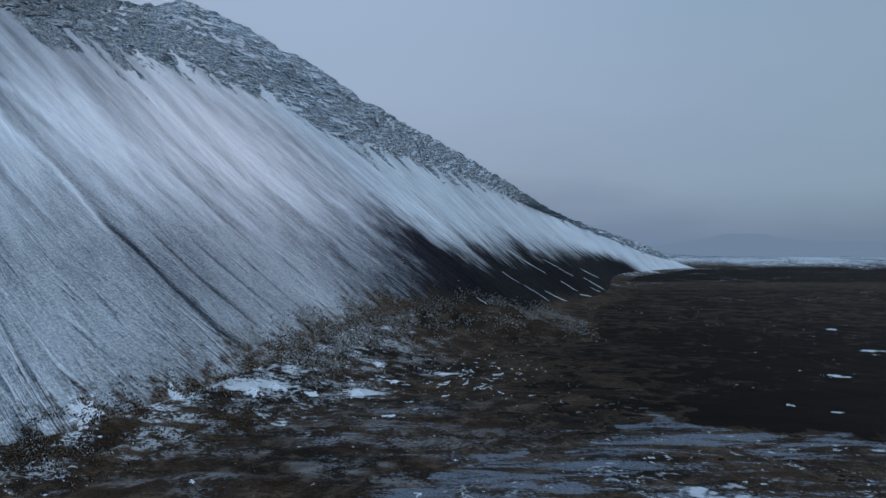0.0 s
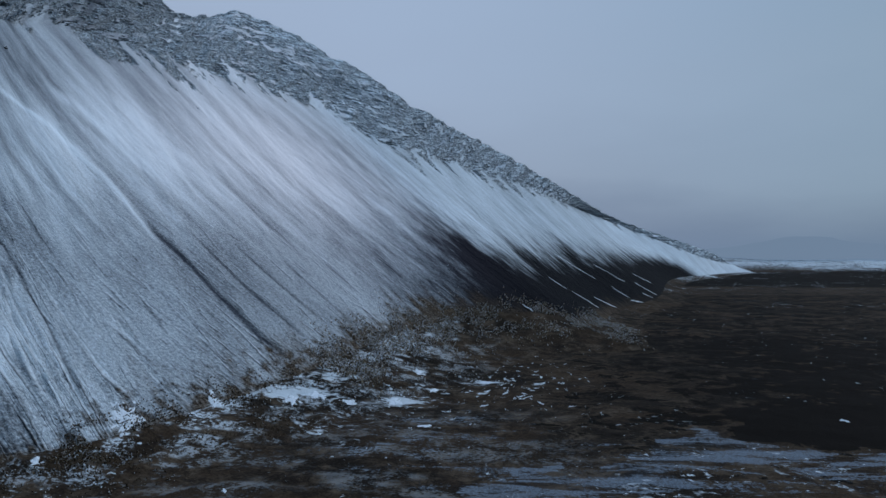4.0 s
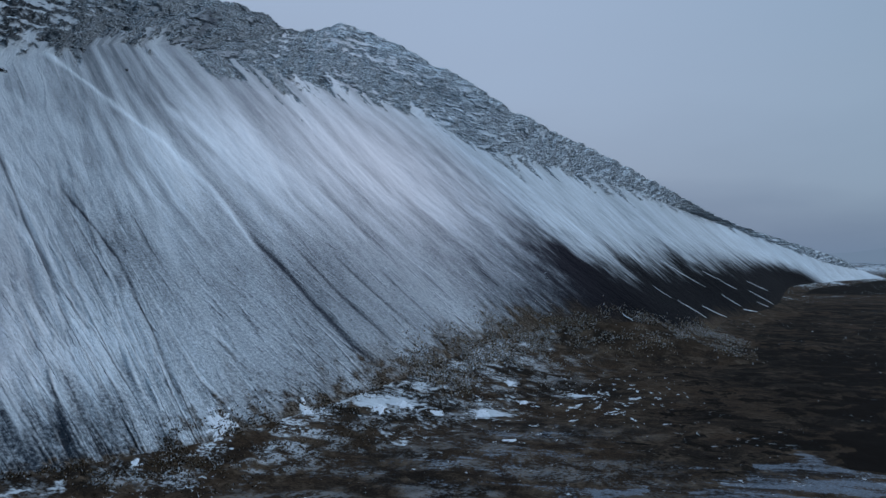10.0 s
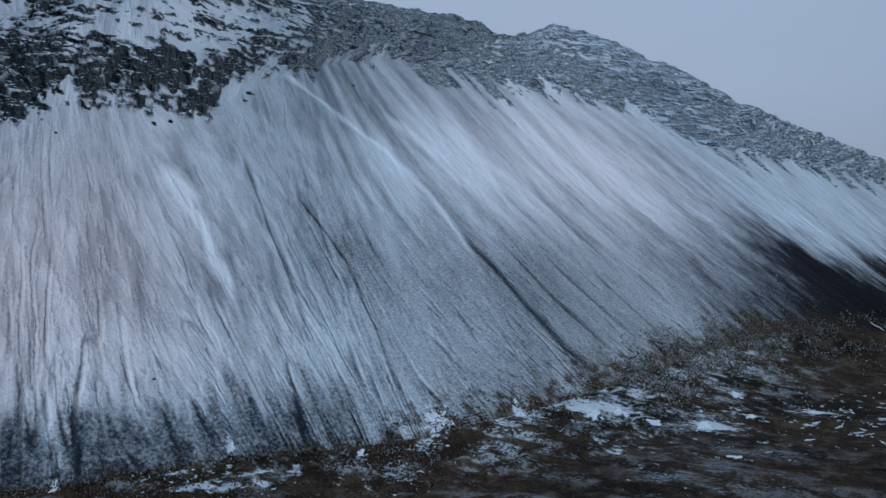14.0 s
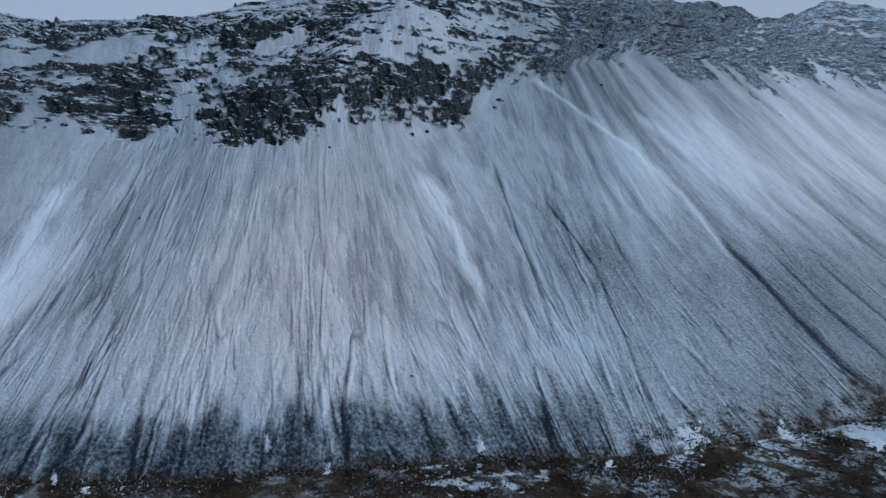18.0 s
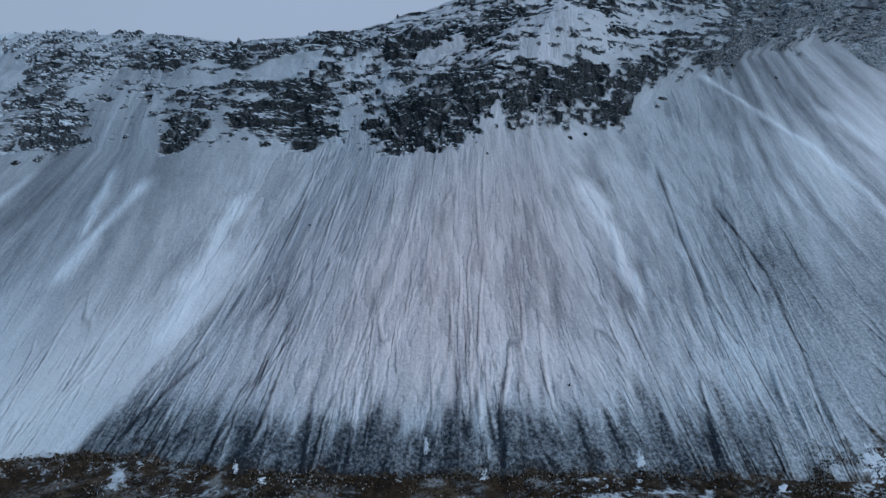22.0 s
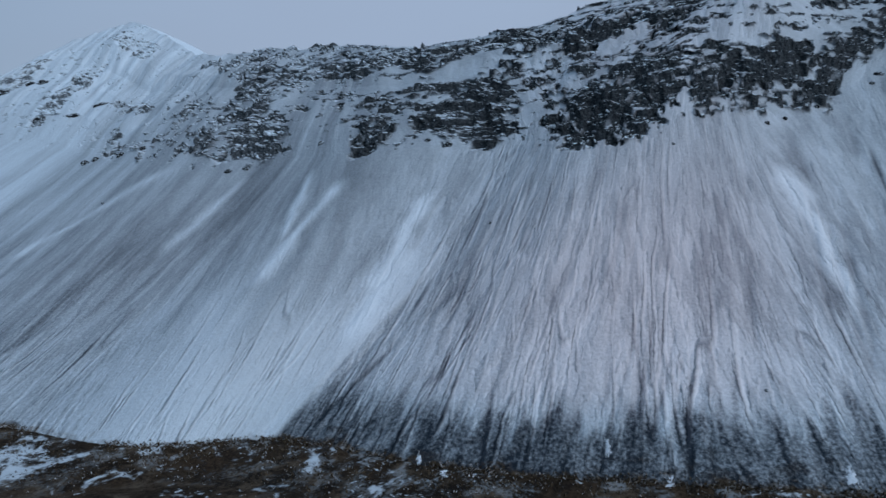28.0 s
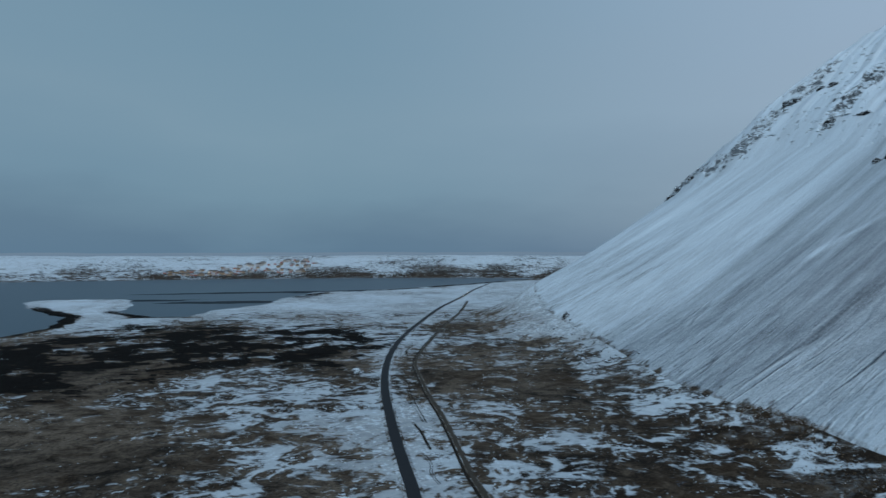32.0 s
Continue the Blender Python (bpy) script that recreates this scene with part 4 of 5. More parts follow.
# a frozen marsh out on the heath, with a black bog beyond its edge
margin = np.interp(x, (-60, 9, 66, 150, 184, 267, 420), (330, 397, 436, 516, 493, 467, 450)) + (fbm(x / 30, y / 30, 211, 5, 0.65) - 0.5) * 90
icy = 0.40 * bell(np.hypot((x + 30) / 110, (y - 470) / 130), 0, 1.0) + np.clip(smooth(margin - y, -12, 14) * (1 - 0.45 * smooth(margin - y, 30, 80)) * smooth(x, -60, 20), 0, 1) * smooth(y, 230, 330) * (1 - 0.35 * smooth(x, 90, 200))
bog = smooth(y - margin, 0, 14) * (1 - smooth(y + (fbm(x / 40, y / 25, 213, 4) - 0.5) * 60, 590, 630)) * smooth(x + (fbm(x / 25, y / 25, 215, 3) - 0.5) * 40, 160, 190)
dark = np.maximum(dark * (1 - icy), bog)
drifted = drifted - 0.25 * bog
dusted = dusted * (1 - icy) * (1 - bog)
flecked = 0.8 * bell(np.hypot((x - 40) / 105, (y - 740) / 170), 0, 1.0) + 0.55 * bell(np.hypot((x + 40) / 150, (y - 560) / 160), 0, 1.0) + 0.5 * smooth(x, 150, 350) * smooth(y, 520, 700) * (1 - smooth(y, 1400, 1900))
ground = new("ground", grid_mesh("ground", np.stack([x, y, z], -1), dict(drifted=drifted, dark=dark, dusted=dusted, dry=dry, icy=icy, flecked=flecked), HEATH))
tagged(ground, "brown winter heath with patches of drifted snow", "ground", kind="structure")

wx, wy = np.meshgrid(np.linspace(-4900, 2600, 40), np.linspace(-4700, -1150, 30))
water = new("water", grid_mesh("water", np.stack([wx, wy, 0 * wx - 0.6], -1), {}, WATER))
tagged(water, "calm steel-blue fjord water", "water", kind="structure")

# bare tidal flats just awash beside the spit
def tidal_flat(cx, cy, half_long, half_wide, turn, seed):
    r, a = np.linspace(0, 1, 10)[:, None], np.linspace(0, 2 * np.pi, 121)[None, :]
    edge = 0.35 + 1.3 * fbm(np.cos(a) * 2.2 + seed, np.sin(a) * 2.2 + seed, seed, 5, 0.6)
    lx, ly = r * edge * np.cos(a) * half_long, r * edge * np.sin(a) * half_wide
    c, q = math.cos(radians(turn)), math.sin(radians(turn))
    flat = np.stack([cx + lx * c - ly * q, cy + lx * q + ly * c, 0 * lx - 0.42 - 0.10 * r], -1)
    tagged(new("tidal_flat", grid_mesh("tidal_flat", flat, {}, MUD)), "dark wet tidal flat in the fjord", "tidal flat", "tidal flats", kind="structure")


MUD = plain("wet_mud", (0.010, 0.014, 0.019), (0.030, 0.038, 0.046), 0.02, 0.7, 0.2, 0.2)
for spot in ((-1560, -2200, 330, 45, -30, 1), (-1250, -1790, 190, 60, -45, 2), (-1120, -2060, 180, 40, -35, 3), (-1850, -1990, 260, 40, -20, 4)):
    tidal_flat(*spot)

# far hills half lost in cloud, beyond everything else; their glow stands in for haze
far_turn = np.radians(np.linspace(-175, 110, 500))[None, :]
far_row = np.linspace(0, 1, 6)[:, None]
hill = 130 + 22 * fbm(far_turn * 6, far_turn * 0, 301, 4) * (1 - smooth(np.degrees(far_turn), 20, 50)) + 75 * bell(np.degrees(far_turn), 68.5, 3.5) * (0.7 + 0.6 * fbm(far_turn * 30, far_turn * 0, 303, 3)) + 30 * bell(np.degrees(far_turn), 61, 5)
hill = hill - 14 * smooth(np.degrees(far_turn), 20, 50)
backdrop_mesh = grid_mesh("backdrop", np.stack([4930 * np.cos(far_turn) + 0 * far_row, 4930 * np.sin(far_turn) + 0 * far_row, far_row * hill], -1), {}, HAZE_GLOW)
tagged(new("backdrop", backdrop_mesh), "hills far off under low cloud, pale blue haze put in as glow", "hills", kind="structure")


# ---- roads, flattened into the heath ----
def ribbon(name, line, width, lift, material, offset=0.0, crown=0.0, across=5, sag=0.0, values=None):
    """A strip that follows a line in plan, lying a little above the ground."""
    line = np.array(line, float)
    u = np.linspace(0, len(line) - 1, (len(line) - 1) * 14 + 1)
    p = glide(line, u)
    way = np.gradient(p, axis=0)
    way /= np.hypot(*way.T)[:, None]
    side = np.stack([-way[:, 1], way[:, 0]], 1)
    t = np.linspace(-0.5, 0.5, across)[:, None]
    xy = p[None] + side[None] * (t * width + offset)[..., None]
    z = lift + crown * (1 - (2 * t) ** 2) - sag * np.clip(np.abs(2 * t) - 0.72, 0, 1) / 0.28 + 0 * xy[..., 0]
    return grid_mesh(name, np.concatenate([xy, z[..., None]], -1), values or {}, material)


ROAD_Z = 1.75
road = tagged(new("road"), "two-lane dark asphalt road with snowy verges", "road", kind="structure")
new("embankment", ribbon("embankment", ROAD_LINE, 15, ROAD_Z - 0.12, HEATH, across=9, sag=1.6, values=dict(drifted=0.34, dry=0.9, dark=0.0, dusted=0.6))).parent = road
new("asphalt", ribbon("asphalt", ROAD_LINE, 8.4, ROAD_Z, ASPHALT, crown=0.06)).parent = road
track = tagged(new("track"), "narrow gravel track beside the main road", "track", kind="structure")
new("track_bank", ribbon("track_bank", TRACK_LINE, 7, ROAD_Z - 0.7, HEATH, across=9, sag=1.0, values=dict(drifted=0.22, dry=0.8, dark=0.2, dusted=0.15))).parent = track
new("track_ditch", ribbon("track_ditch", TRACK_LINE, 2.2, ROAD_Z - 0.62, PEAT, offset=3.4, crown=-0.2)).parent = track
new("track_surface", ribbon("track_surface", TRACK_LINE, 3.2, ROAD_Z - 0.6, GRAVEL, crown=0.05)).parent = track
for line, wide in (([(-590, -536), (-567, -512), (-519, -464), (-482, -424), (-446, -384)], 3.6), ([(-440, -392), (-420, -366), (-402, -346), (-384, -326)], 2.2), ([(-372, -322), (-356, -302), (-340, -288), (-326, -270)], 2.0), ([(-800, -716), (-762, -688), (-724, -652), (-700, -630)], 3.0)):
    tagged(new("ditch", ribbon("ditch", line, wide, 0.98, PEAT, crown=-0.3, across=7)), "dark wet drainage ditch beside the road", "ditch", kind="structure")


# ---- helpers for things ----
def part(name, bm, material, parent, label=""):
    mesh = bpy.data.meshes.new(name)
    bm.to_mesh(mesh)
    bm.free()
    mesh.materials.append(material)
    ob = new(name, mesh)
    ob.parent = parent
    if label:
        tagged(ob, label)
    return ob


def height_at(px, py):
    """Height of the heath or of the mountain's foot at points in plan."""
    px, py = np.asarray(px, float).ravel(), np.asarray(py, float).ravel()
    z = ground_height(px, py)[0]
    near = np.concatenate([apron.reshape(-1, 3), SLOPE[:26].reshape(-1, 3)])
    keep = (np.abs(near[:, 0] - px.mean()) < 90) & (np.abs(near[:, 1] - py.mean()) < 90)
    near = near[keep]
    if len(near) > 4:
        for k in range(len(px)):
            d = np.hypot(near[:, 0] - px[k], near[:, 1] - py[k])
            best = np.argpartition(d, 3)[:4]
            if d[best].min() < 7:
                w = 1 / (d[best] + 0.05)
                z[k] = max(z[k], float((near[best, 2] * w).sum() / w.sum()))
    return z


def on_slope(st, v):
    """Points of the mountain's side at a station and a height up the scree."""
    col = int(np.argmin(np.abs(SLOPE_ST - st)))
    row = int(np.argmin(np.abs(SLOPE_V[:, col] - v)))
    col2 = min(col + 2, SLOPE.shape[1] - 1)
    side = SLOPE[row, col2] - SLOPE[row, col]
    rise = SLOPE[min(row + 4, len(SLOPE) - 1), col] - SLOPE[row, col]
    n = np.cross(side, rise)
    n = n / np.linalg.norm(n)
    if n[2] < 0:
        n = -n
    return SLOPE[row, col], n


# ---- drifts of old snow lying at the mountain's foot ----
def snow_patch(cx, cy, wide, deep, seed):
    away = math.atan2(cy - VIEW[1], cx - VIEW[0])
    rings, spokes = 20, 200
    r = np.linspace(0, 1, rings)[:, None]
    a = np.linspace(0, 2 * np.pi, spokes + 1)[None, :]
    edge = np.clip(0.12 + 1.75 * fbm(np.cos(a) * 2.6 + seed * 7.1, np.sin(a) * 2.6 + seed * 3.3, seed, 6, 0.66), 0.15, 2)
    lx, ly = r * edge * np.cos(a) * deep / 2, r * edge * np.sin(a) * wide / 2
    px, py = cx + lx * math.cos(away) - ly * math.sin(away), cy + lx * math.sin(away) + ly * math.cos(away)
    bumps = (fbm(px / 3.4, py / 5.0, seed + 70, 4, 0.62) - 0.5) * 3.0
    pz = height_at(px, py).reshape(px.shape) + 0.55 - 1.15 * r ** 1.6 + bumps * (0.35 + 0.65 * r)
    pz[:, -1] = pz[:, 0]
    ob = new("snow_patch", grid_mesh("snow_patch", np.stack([px, py, pz], -1), {}, DRIFT))
    tagged(ob, "ragged drift of old white snow on brown heath", "snow patch", "snow drifts at the foot")


for k, (cx, cy, wide, deep) in enumerate([(-217, 452, 22, 34)] + DRIFTS[:9] + SMALL_DRIFTS):
    snow_patch(cx, cy, wide * (0.62 if k else 1), deep * (0.62 if k else 1), k + 1)
for k, spot in enumerate([(-361, 232, 5, 14), (-409, 132, 4, 12), (-388, 140, 9, 9), (-289, 335, 7, 14), (-234, 389, 8, 17), (-328, 251, 6, 9), (483, 846, 30, 22)]):
    snow_patch(*spot, k + 40)


# ---- dead grass and low scrub along the foot ----
def scrub_material(name, low, high, frosted):
    m = Nodes(name)
    shade = m.n.new("ShaderNodeNewGeometry").outputs["Random Per Island"]
    tone = m.mix(m.step(shade, 0.1, 0.9), low, high)
    return m.finish(m.mix(m.math("GREATER_THAN", m.math("FRACT", m.math("MULTIPLY", shade, 37.0)), 1 - frosted), tone, (0.64, 0.67, 0.72)), 0.95, specular=0.02)


def scrub(name, spots, label, material, large=1.0):
    """Tufts of a few bent blades each, all in one mesh."""
    r = np.random.default_rng(len(spots))
    blades = 6
    n = len(spots)
    base = np.repeat(spots, blades, 0)
    size = large * np.repeat(r.uniform(0.55, 1.25, n) * r.uniform(0.7, 1.3, n), blades)
    turn = r.uniform(0, 2 * np.pi, n * blades)
    way = np.stack([np.cos(turn), np.sin(turn), 0 * turn], -1)
    side = np.stack([-np.sin(turn), np.cos(turn), 0 * turn], -1)
    width = size * r.uniform(0.18, 0.34, n * blades)
    lean, tall = size * r.uniform(0.25, 0.8, n * blades), size * r.uniform(0.6, 1.25, n * blades)
    root = base + way * (size * 0.12)[:, None] - np.array((0, 0, 0.15))
    up3 = np.array((0, 0, 1.0))
    knee = root + way * (lean * 0.4)[:, None] + up3 * (tall * 0.65)[:, None]
    tip = root + way * lean[:, None] + up3 * tall[:, None]
    verts = np.stack([root - side * width[:, None], root + side * width[:, None], knee + side * (width * 0.8)[:, None], knee - side * (width * 0.8)[:, None], tip], 1).reshape(-1, 3)
    k = np.arange(n * blades)[:, None] * 5
    faces = [tuple(q) for q in (k + np.array((0, 1, 2, 3))).tolist()] + [tuple(q) for q in (k + np.array((3, 2, 4))).tolist()]
    mesh = bpy.data.meshes.new(name)
    mesh.from_pydata(verts.tolist(), [], faces)
    mesh.materials.append(material)
    tagged(new(name, mesh), label, "scrub", kind="stuff")


SCRUB = scrub_material("frosted_birch_scrub", (0.085, 0.068, 0.050), (0.40, 0.33, 0.25), 0.30)
GRASS = scrub_material("dead_grass", (0.020, 0.015, 0.011), (0.15, 0.115, 0.078), 0.10)


def foot_spots(low, high, count, seed, reach, climb):
    """Places on the foot slope and the lowest scree between two stations, thick in some stretches and thin in others."""
    r = np.random.default_rng(seed)
    u_line = apron_u[0]
    first, last = np.searchsorted(u_line, (low, high))
    col, lean = r.integers(first, last, count), r.random(count)
    row = (49 - np.abs(r.normal(0, reach, count))).clip(0, 49).astype(int)
    on_apron = apron[row, col]
    on_scree = SLOPE[(np.abs(r.normal(0, climb, count))).clip(0, 60).astype(int), col]
    spot = np.where((lean < 0.55)[:, None], on_apron, on_scree)
    spot = spot + np.concatenate([r.uniform(-2, 2, (count, 2)), np.zeros((count, 1))], 1)
    thick = fbm(spot[:, 0] / 24, spot[:, 1] / 24, seed, 3)
    return spot[thick + r.uniform(-0.10, 0.10, count) > 0.47]


scrub("frosted_scrub", foot_spots(3.6, 6.8, 19000, 31, 12, 7), "frosted tan birch scrub at the foot of the scree", SCRUB, 1.5)
scrub("dead_grass", foot_spots(6.6, 8.6, 7000, 32, 14, 4), "dead brown grass along the foot of the scree", GRASS)
scrub("dead_grass", foot_spots(8.6, 13.2, 11000, 33, 16, 1.5), "dead brown grass below the great scree fan", GRASS)
scrub("dead_grass", foot_spots(13.2, 15.4, 3500, 34, 12, 1.2), "dead brown grass below the snowy spur", GRASS)


# ---- thin tongues of snow left in grooves of the dark scree ----
def snow_tongue(start, end, wide):
    n = 26
    f = np.linspace(0, 1, n)
    rows = []
    for k, t in enumerate(f):
        p, up_way = on_slope(start[0] + (end[0] - start[0]) * t, max(0.0, start[1] + (end[1] - start[1]) * t))
        rows.append((p, up_way))
    mid = np.array([p for p, _ in rows])
    # smooth the line a little
    for _ in range(3):
        mid[1:-1] = (mid[:-2] + 2 * mid[1:-1] + mid[2:]) / 4
    way = np.gradient(mid, axis=0)
    way /= np.linalg.norm(way, axis=1)[:, None]
    normal = np.array([q for _, q in rows]).mean(0)
    normal /= np.linalg.norm(normal)
    side = np.cross(way, normal)
    taper = np.sin(np.pi * np.clip(f * 0.96 + 0.03, 0, 1)) ** 0.6 * (0.6 + 0.6 * vnoise(f * 9, f * 0 + start[0] * 9, 5))
    across = np.linspace(-1, 1, 7)[:, None]
    pts = mid[None] + side[None] * (across * taper[None, :] * wide / 2)[..., None] + normal * (1.6 + 0.5 * (1 - across ** 2))[..., None]
    ob = new("snow_tongue", grid_mesh("snow_tongue", pts, {}, DRIFT))
    tagged(ob, "narrow white tongue of snow in dark scree", "snow tongue", "snow tongues on the dark scree")


for a, b, wide in (((3.03, 0.39), (2.79, 0.20), 6), ((3.73, 0.25), (3.65, 0.18), 4), ((3.60, 0.16), (3.45, 0.05), 5), ((3.26, 0.10), (3.05, 0.01), 7), ((2.66, 0.14), (2.59, 0.05), 5), ((2.62, 0.03), (2.44, 0.0), 5), ((2.14, 0.15), (2.04, 0.01), 7), ((2.40, 0.24), (2.30, 0.17), 5), ((5.01, 0.03), (4.97, 0.0), 4), ((2.25, 0.06), (2.18, 0.01), 5), ((1.95, 0.22), (1.80, 0.10), 7), ((2.5, 0.32), (2.38, 0.25), 5)):
    snow_tongue(a, b, wide * 0.62)


# ---- crags standing out of the snow along the foot of the cliffs ----
def crag_material():
    m = Nodes("lava_crag")
    p = m.world()
    stone = m.mix(m.noise(p, 0.3, 6, 0.7), (0.006, 0.008, 0.010), (0.046, 0.049, 0.053))
    powder = m.math("ADD", m.up(), m.math("MULTIPLY", m.math("SUBTRACT", m.noise(p, 0.22, 6, 0.7), 0.5), 0.8))
    relief = m.noise(p, 0.5, 7, 0.75)
    return m.finish(m.mix(m.step(powder, 0.62, 0.82), stone, SNOW), 0.9, relief, 0.8, 1.6, specular=0.04)


CRAG = crag_material()


def crag_mesh(name, size, seed, steps=3, detail=4):
    """A broken block of layered lava, wider than deep, with ledges."""
    bm = bmesh.new()
    bmesh.ops.create_icosphere(bm, subdivisions=detail, radius=1.0)
    co = np.array([q.co for q in bm.verts])
    lump = fbm(co[:, 0] * 1.5 + seed * 5.3, co[:, 1] * 1.5 + co[:, 2] * 2.2, seed, 4, 0.6)
    block = lattice(np.floor(co[:, 0] * 3.1 + seed), np.floor(co[:, 2] * 3.7 + co[:, 1]), seed + 3)
    scale = 0.62 + 0.62 * lump + 0.22 * block
    co = co * scale[:, None]
    lay = co[:, 2] * steps + 0.8 * fbm(co[:, 0] * 2, co[:, 1] * 2, seed + 9, 3)
    frac = lay - np.floor(lay)
    co[:, 2] += (smooth(frac, 0.3, 0.7) - frac) / steps * 0.85
    co[:, :2] *= (1 - 0.22 * smooth(frac, 0.55, 0.8))[:, None]
    co *= np.array(size)
    for q, c in zip(bm.verts, co):
        q.co = c
    bm.normal_update()
    mesh = bpy.data.meshes.new(name)
    bm.to_mesh(mesh)
    bm.free()
    mesh.materials.append(CRAG)
    mesh.polygons.foreach_set("use_smooth", np.zeros(len(mesh.polygons), bool))
    return mesh


maker = random.Random(11)


def crag(st, v, size, seed):
    p, n = on_slope(st, v)
    ob = new("rock_outcrop", crag_mesh("rock_outcrop", size, seed))
    facing = math.degrees(math.atan2(n[1], n[0]))
    ob.matrix_world = pose(*(p - n * min(size) * 0.45), 0, 0, facing + 90) @ pose(0, 0, 0, maker.uniform(-8, 8), maker.uniform(-10, 10), maker.uniform(-20, 20))
    tagged(ob, "dark layered lava crag dusted with snow above the scree", "rock outcrop", "crags along the cliff foot")


# single crags that stand clear of the cliffs
for k, (st, v, w, d, h) in enumerate([(13.53, 1.03, 3.5, 3, 3), (13.40, 1.0, 4.5, 3.5, 3.5), (11.52, 0.985, 5, 4, 3.5), (9.92, 0.93, 2.6, 2.2, 3.5), (8.62, 0.985, 5, 3.5, 3), (8.70, 0.97, 3, 2.4, 2.4), (7.88, 0.985, 5, 4, 4.5), (14.62, 1.06, 4, 3, 3), (15.28, 0.955, 6, 4, 4), (15.4, 0.94, 5, 3.5, 3.5), (16.91, 0.965, 7, 5, 6), (16.85, 0.985, 6, 4, 5), (16.6, 1.02, 7, 5, 5), (16.4, 1.06, 6, 4, 5)]):
    crag(st, v, (w, d, h), 200 + k)
for k, (st, v, w, d, h) in enumerate([(18.9, 1.0, 20, 9, 9), (18.86, 1.05, 14, 8, 8), (18.8, 1.1, 16, 8, 8), (18.4, 1.42, 24, 9, 10), (18.3, 1.5, 20, 9, 9), (18.2, 1.46, 14, 8, 8), (17.9, 1.1, 14, 7, 7), (17.6, 1.15, 12, 6, 6), (17.4, 1.3, 16, 7, 7)]):
    crag(st, v, (w, d, h), 260 + k)
for k, (st, v, w) in enumerate([(9.7, 0.94, 2.2), (9.28, 0.965, 2.6), (11.05, 0.90, 1.2), (10.4, 0.20, 1.1), (12.6, 0.7, 1.2), (5.35, 0.18, 1.8), (5.3, 0.20, 1.3), (7.55, 0.9, 2.0), (16.2, 0.80, 2.0)]):
    p, n = on_slope(st, v)
    ob = new("boulder", crag_mesh("boulder", (w, w * 0.8, w * 0.8), 320 + k, 2))
    ob.matrix_world = pose(*(p + n * w * 0.15), 0, 0, 40 * k)
    tagged(ob, "dark boulder lying on the snowy scree", "boulder", "boulders on the scree")


def resting(name, x, y, size, seed, label, category):
    z = float(height_at([x], [y])[0])
    ob = new(name, crag_mesh(name, size, seed, 2))
    ob.matrix_world = pose(x, y, z + size[2] * 0.25, 0, 0, seed * 31)
    tagged(ob, label, category)


resting("rock_mound", -1094, -621, (7, 6, 6), 401, "dark rocky mound at the edge of the heath", "rock")
resting("gravel_heap", -600, -622, (8, 4, 2.4), 403, "dark gravel heap in a small roadside pit", "gravel heap")
resting("gravel_heap", -588, -608, (4, 3, 1.6), 405, "dark gravel heap in a small roadside pit", "gravel heap")


# ---- fallen rocks scattered where the spur runs out into the heath ----
fallen = random.Random(23)
lumps = [crag_mesh("fallen_rock", (1.6, 1.2, 1.2), 420 + k, 2, 3) for k in range(6)]
for k in range(70):
    f = fallen.random() ** 0.8
    x, y = -1060 + 265 * f + fallen.gauss(0, 26), -640 + 250 * f + fallen.gauss(0, 20)
    size = fallen.uniform(0.5, 1.6) * (1.5 if fallen.random() < 0.15 else 1.0)
    ob = new("fallen_rock", lumps[k % 6])
    ob.matrix_world = pose(x, y, float(height_at([x], [y])[0]) + 0.2 * size, 0, 0, fallen.uniform(0, 360)) @ Matrix.Scale(size, 4)
    tagged(ob, "dark fallen rock on brown heath below the spur", "rock", "fallen rocks below the spur")


# ---- cars far down the road with their headlights on ----
def box(bm, size, centre, bevel=0.0):
    made = bmesh.ops.create_cube(bm, size=1.0, matrix=Matrix.Translation(centre) @ Matrix.Diagonal((*size, 1)))
    if bevel:
        edges = {e for q in made["verts"] for e in q.link_edges}
        bmesh.ops.bevel(bm, geom=list(edges), offset=bevel, segments=2, affect="EDGES")


def build_car():
    car = new("car")
    bm = bmesh.new()
    box(bm, (4.4, 1.8, 0.75), (0, 0, 0.72), 0.14)
    part("body", bm, CAR_PAINT, car)
    bm = bmesh.new()
    box(bm, (2.4, 1.6, 0.62), (-0.25, 0, 1.34), 0.2)
    part("cabin", bm, RUBBER, car, "dark glazed cabin")
    for sx in (1.35, -1.35):
        for sy in (0.86, -0.86):
            bm = bmesh.new()
            bmesh.ops.create_cone(bm, cap_ends=True, segments=16, radius1=0.33, radius2=0.33, depth=0.22, matrix=pose(sx, sy, 0.33, 90))
            part("wheel", bm, RUBBER, car, "black tyre")
    for sy in (0.62, -0.62):
        bm = bmesh.new()
        bmesh.ops.create_uvsphere(bm, u_segments=10, v_segments=6, radius=0.28, matrix=Matrix.Translation((2.15, sy, 0.75)))
        part("headlight", bm, HEADLIGHT, car, "lit warm-white headlight")
    return tagged(car, "small dark car with lit headlights on the road", "car", "cars on the far road")


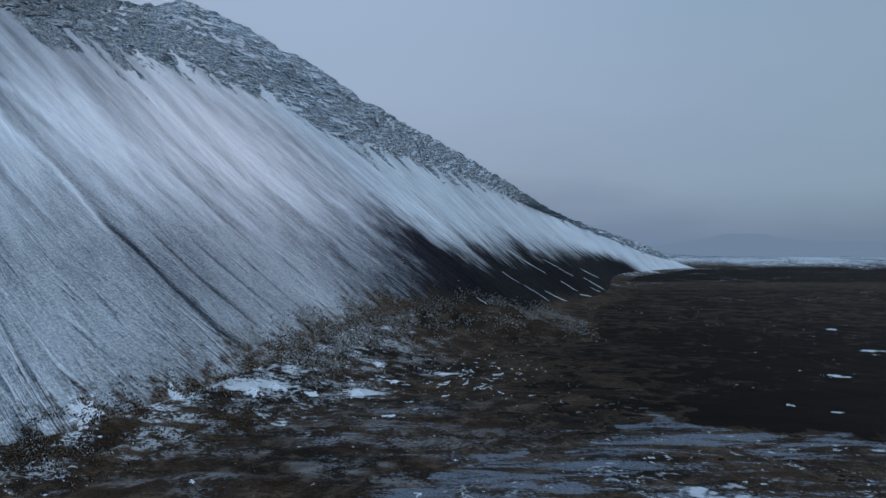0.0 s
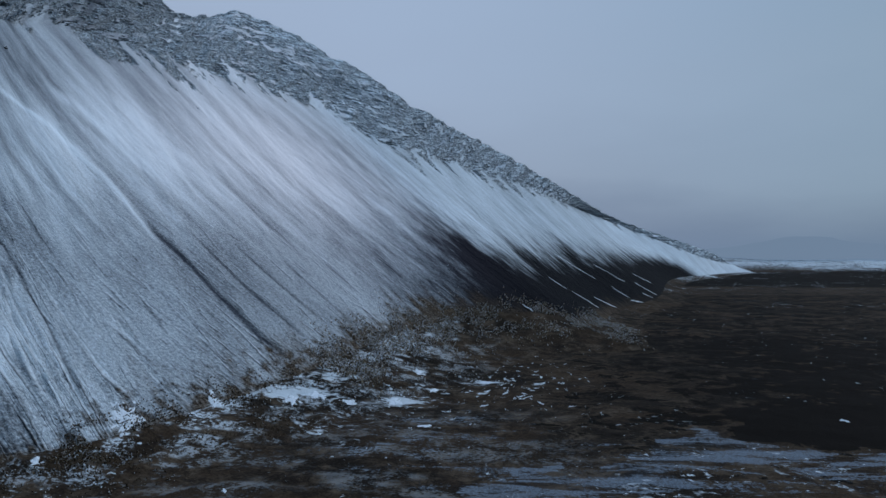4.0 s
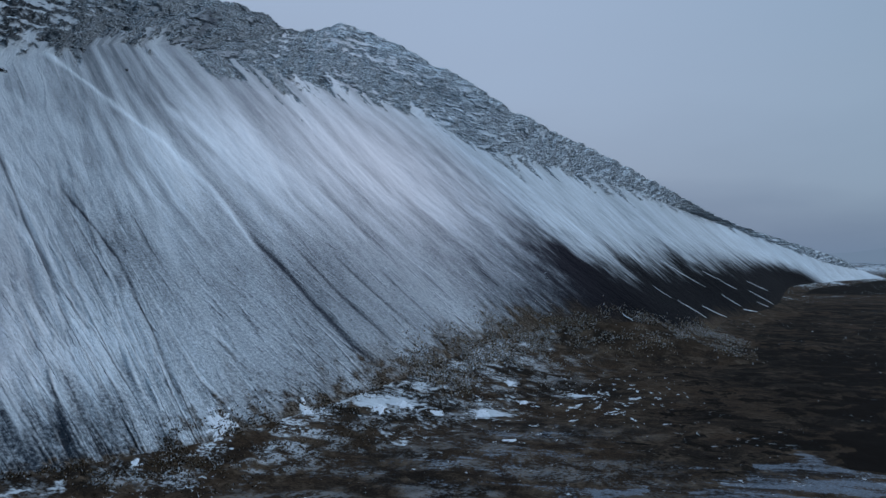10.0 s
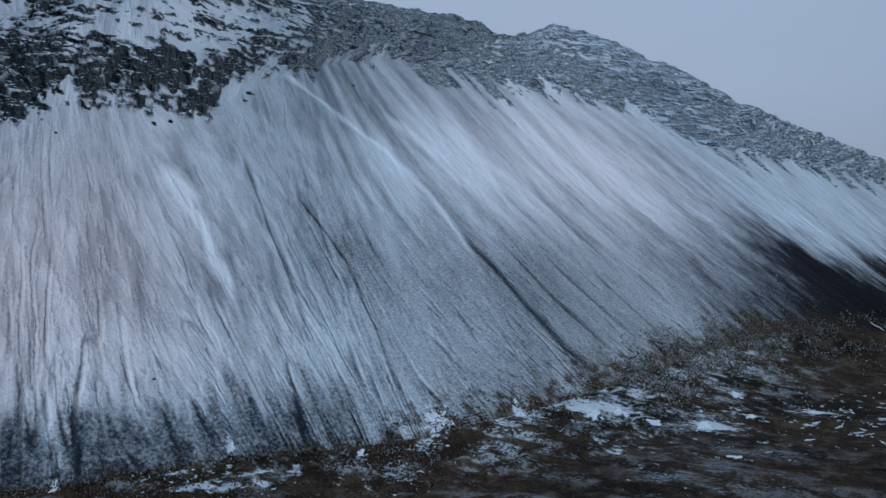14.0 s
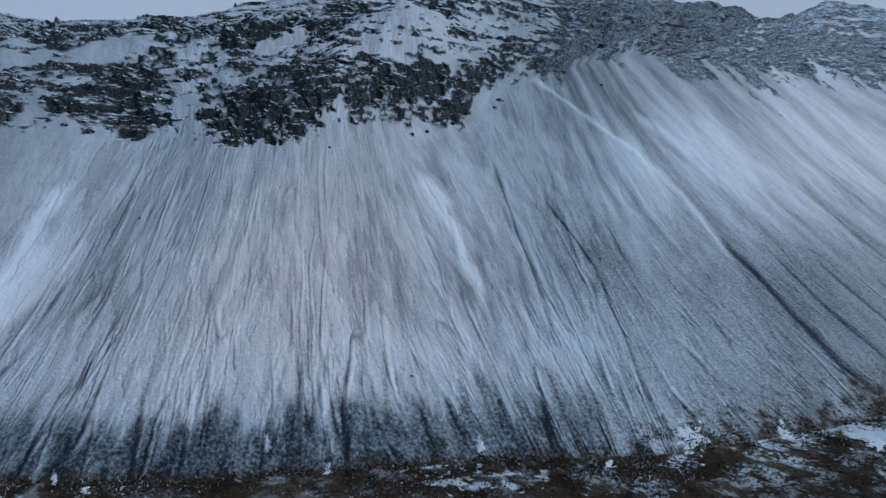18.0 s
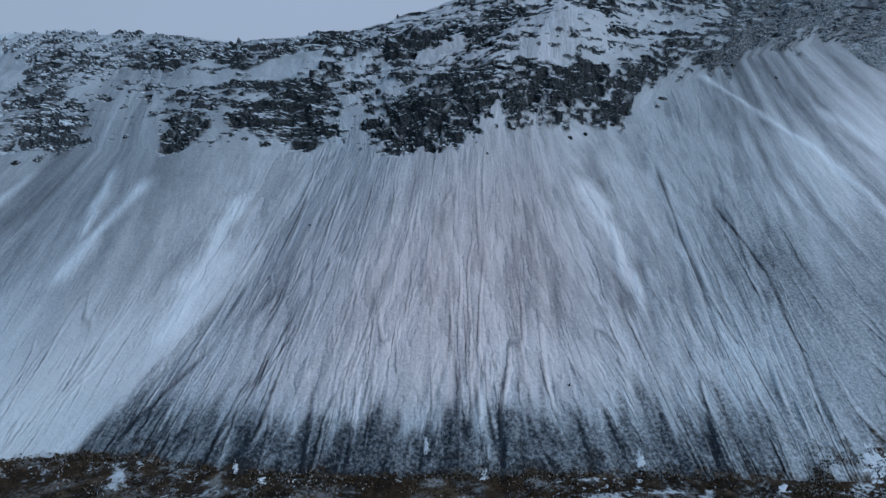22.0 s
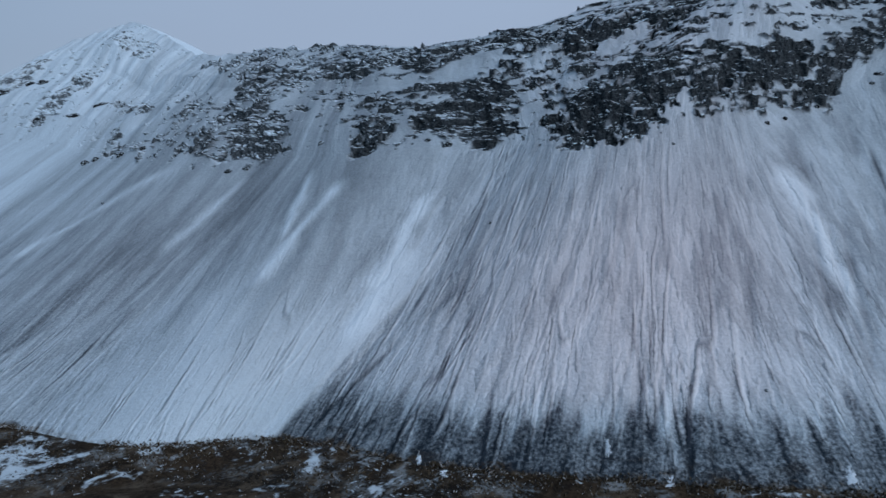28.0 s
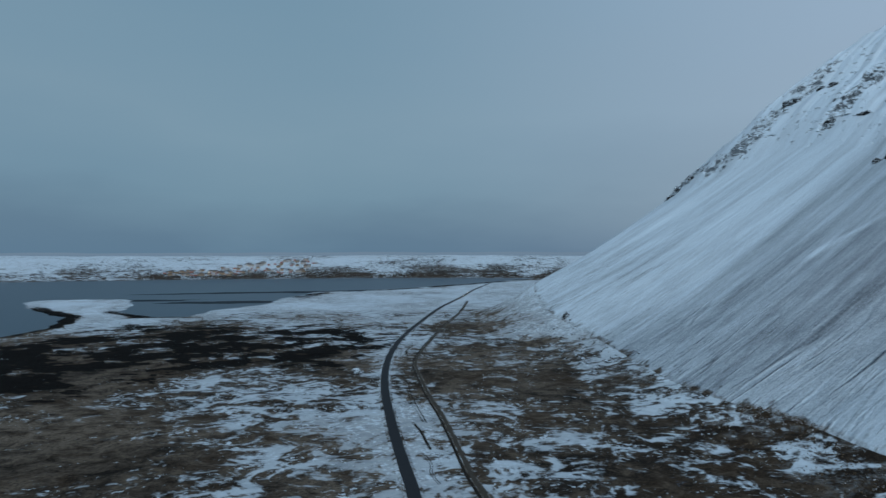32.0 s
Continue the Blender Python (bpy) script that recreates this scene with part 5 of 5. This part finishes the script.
first = build_car()
spots = [(-1773, -1380), (-1902, -1457), (-2047, -1548), (-2146, -1608), (-2288, -1700)]
for k, (cx, cy) in enumerate(spots):
    line = np.array(ROAD_LINE, float)
    uu = np.linspace(0, len(line) - 1, 4000)
    on = glide(line, uu)
    j = int(np.argmin(np.hypot(on[:, 0] - cx, on[:, 1] - cy)))
    way = on[max(j - 8, 0)] - on[min(j + 8, len(on) - 1)]
    side = np.array((-way[1], way[0])) / np.hypot(*way)
    spot = on[j] - side * 2.0
    m = pose(spot[0], spot[1], ROAD_Z + 0.05, 0, 0, math.degrees(math.atan2(way[1], way[0])))
    if k == 0:
        first.matrix_basis = m
    else:
        copy_thing(first, m)


# ---- the little town on the far shore ----
def build_house(wide, deep, tall, wall, roof, lit):
    house = new("house")
    bm = bmesh.new()
    box(bm, (wide, deep, tall + 3), (0, 0, tall / 2 - 1.5))
    part("wall", bm, wall, house)
    bm = bmesh.new()
    w, d, r = wide / 2 + 0.5, deep / 2 + 0.6, deep * 0.32
    v = [bm.verts.new(q) for q in ((-w, -d, tall), (w, -d, tall), (w, d, tall), (-w, d, tall), (-w, 0, tall + r), (w, 0, tall + r))]
    for f in ((0, 1, 5, 4), (2, 3, 4, 5), (1, 2, 5), (3, 0, 4), (3, 2, 1, 0)):
        bm.faces.new([v[k] for k in f])
    part("roof", bm, roof, house)
    for k in range(3):
        bm = bmesh.new()
        box(bm, (2.6, 0.12, 2.2), ((k - 1) * wide * 0.3, -deep / 2 - 0.06, tall * 0.55))
        part("window", bm, LAMP_GLOW if lit and k != 1 else RUBBER, house, "lit warm window" if lit and k != 1 else "")
    bm = bmesh.new()
    box(bm, (0.9, 0.9, 1.8), (wide * 0.2, deep * 0.12, tall + r + 0.2))
    part("chimney", bm, wall, house)
    return tagged(house, "lit house with a pitched roof on the far shore" if lit else "small pitched-roof house on the far shore", "house", "houses of the town")


kinds = [build_house(16, 11, 6.5, HOUSE_WALLS[0], ROOFS[0], False), build_house(21, 12, 8, HOUSE_WALLS[1], ROOFS[1], False), build_house(14, 10, 6, HOUSE_WALLS[2], ROOFS[0], True), build_house(32, 15, 10, HOUSE_WALLS[0], ROOFS[1], True)]
spread = random.Random(4)
for k in range(110):
    turn = radians(-120.5 - 11.0 * (spread.random() ** 0.8))
    r = 4120.0
    while shore_distance(np.array([VIEW[0] + r * math.cos(turn)]), np.array([VIEW[1] + r * math.sin(turn)]))[0] < 25 and r < 4700:
        r += 15
    r += 20 + 330 * spread.random() * (0.25 + 0.75 * min(1, (-120.5 - math.degrees(turn)) / 9))
    hx, hy = VIEW[0] + r * math.cos(turn), VIEW[1] + r * math.sin(turn)
    hz = float(ground_height(np.array([hx]), np.array([hy]))[0][0])
    m = pose(hx, hy, hz, 0, 0, math.degrees(turn) - 90 + 180 + spread.uniform(-30, 30))
    if k < 4:
        kinds[k].matrix_basis = m
    else:
        copy_thing(kinds[spread.choice((0, 1, 1, 2, 2, 3))], m)
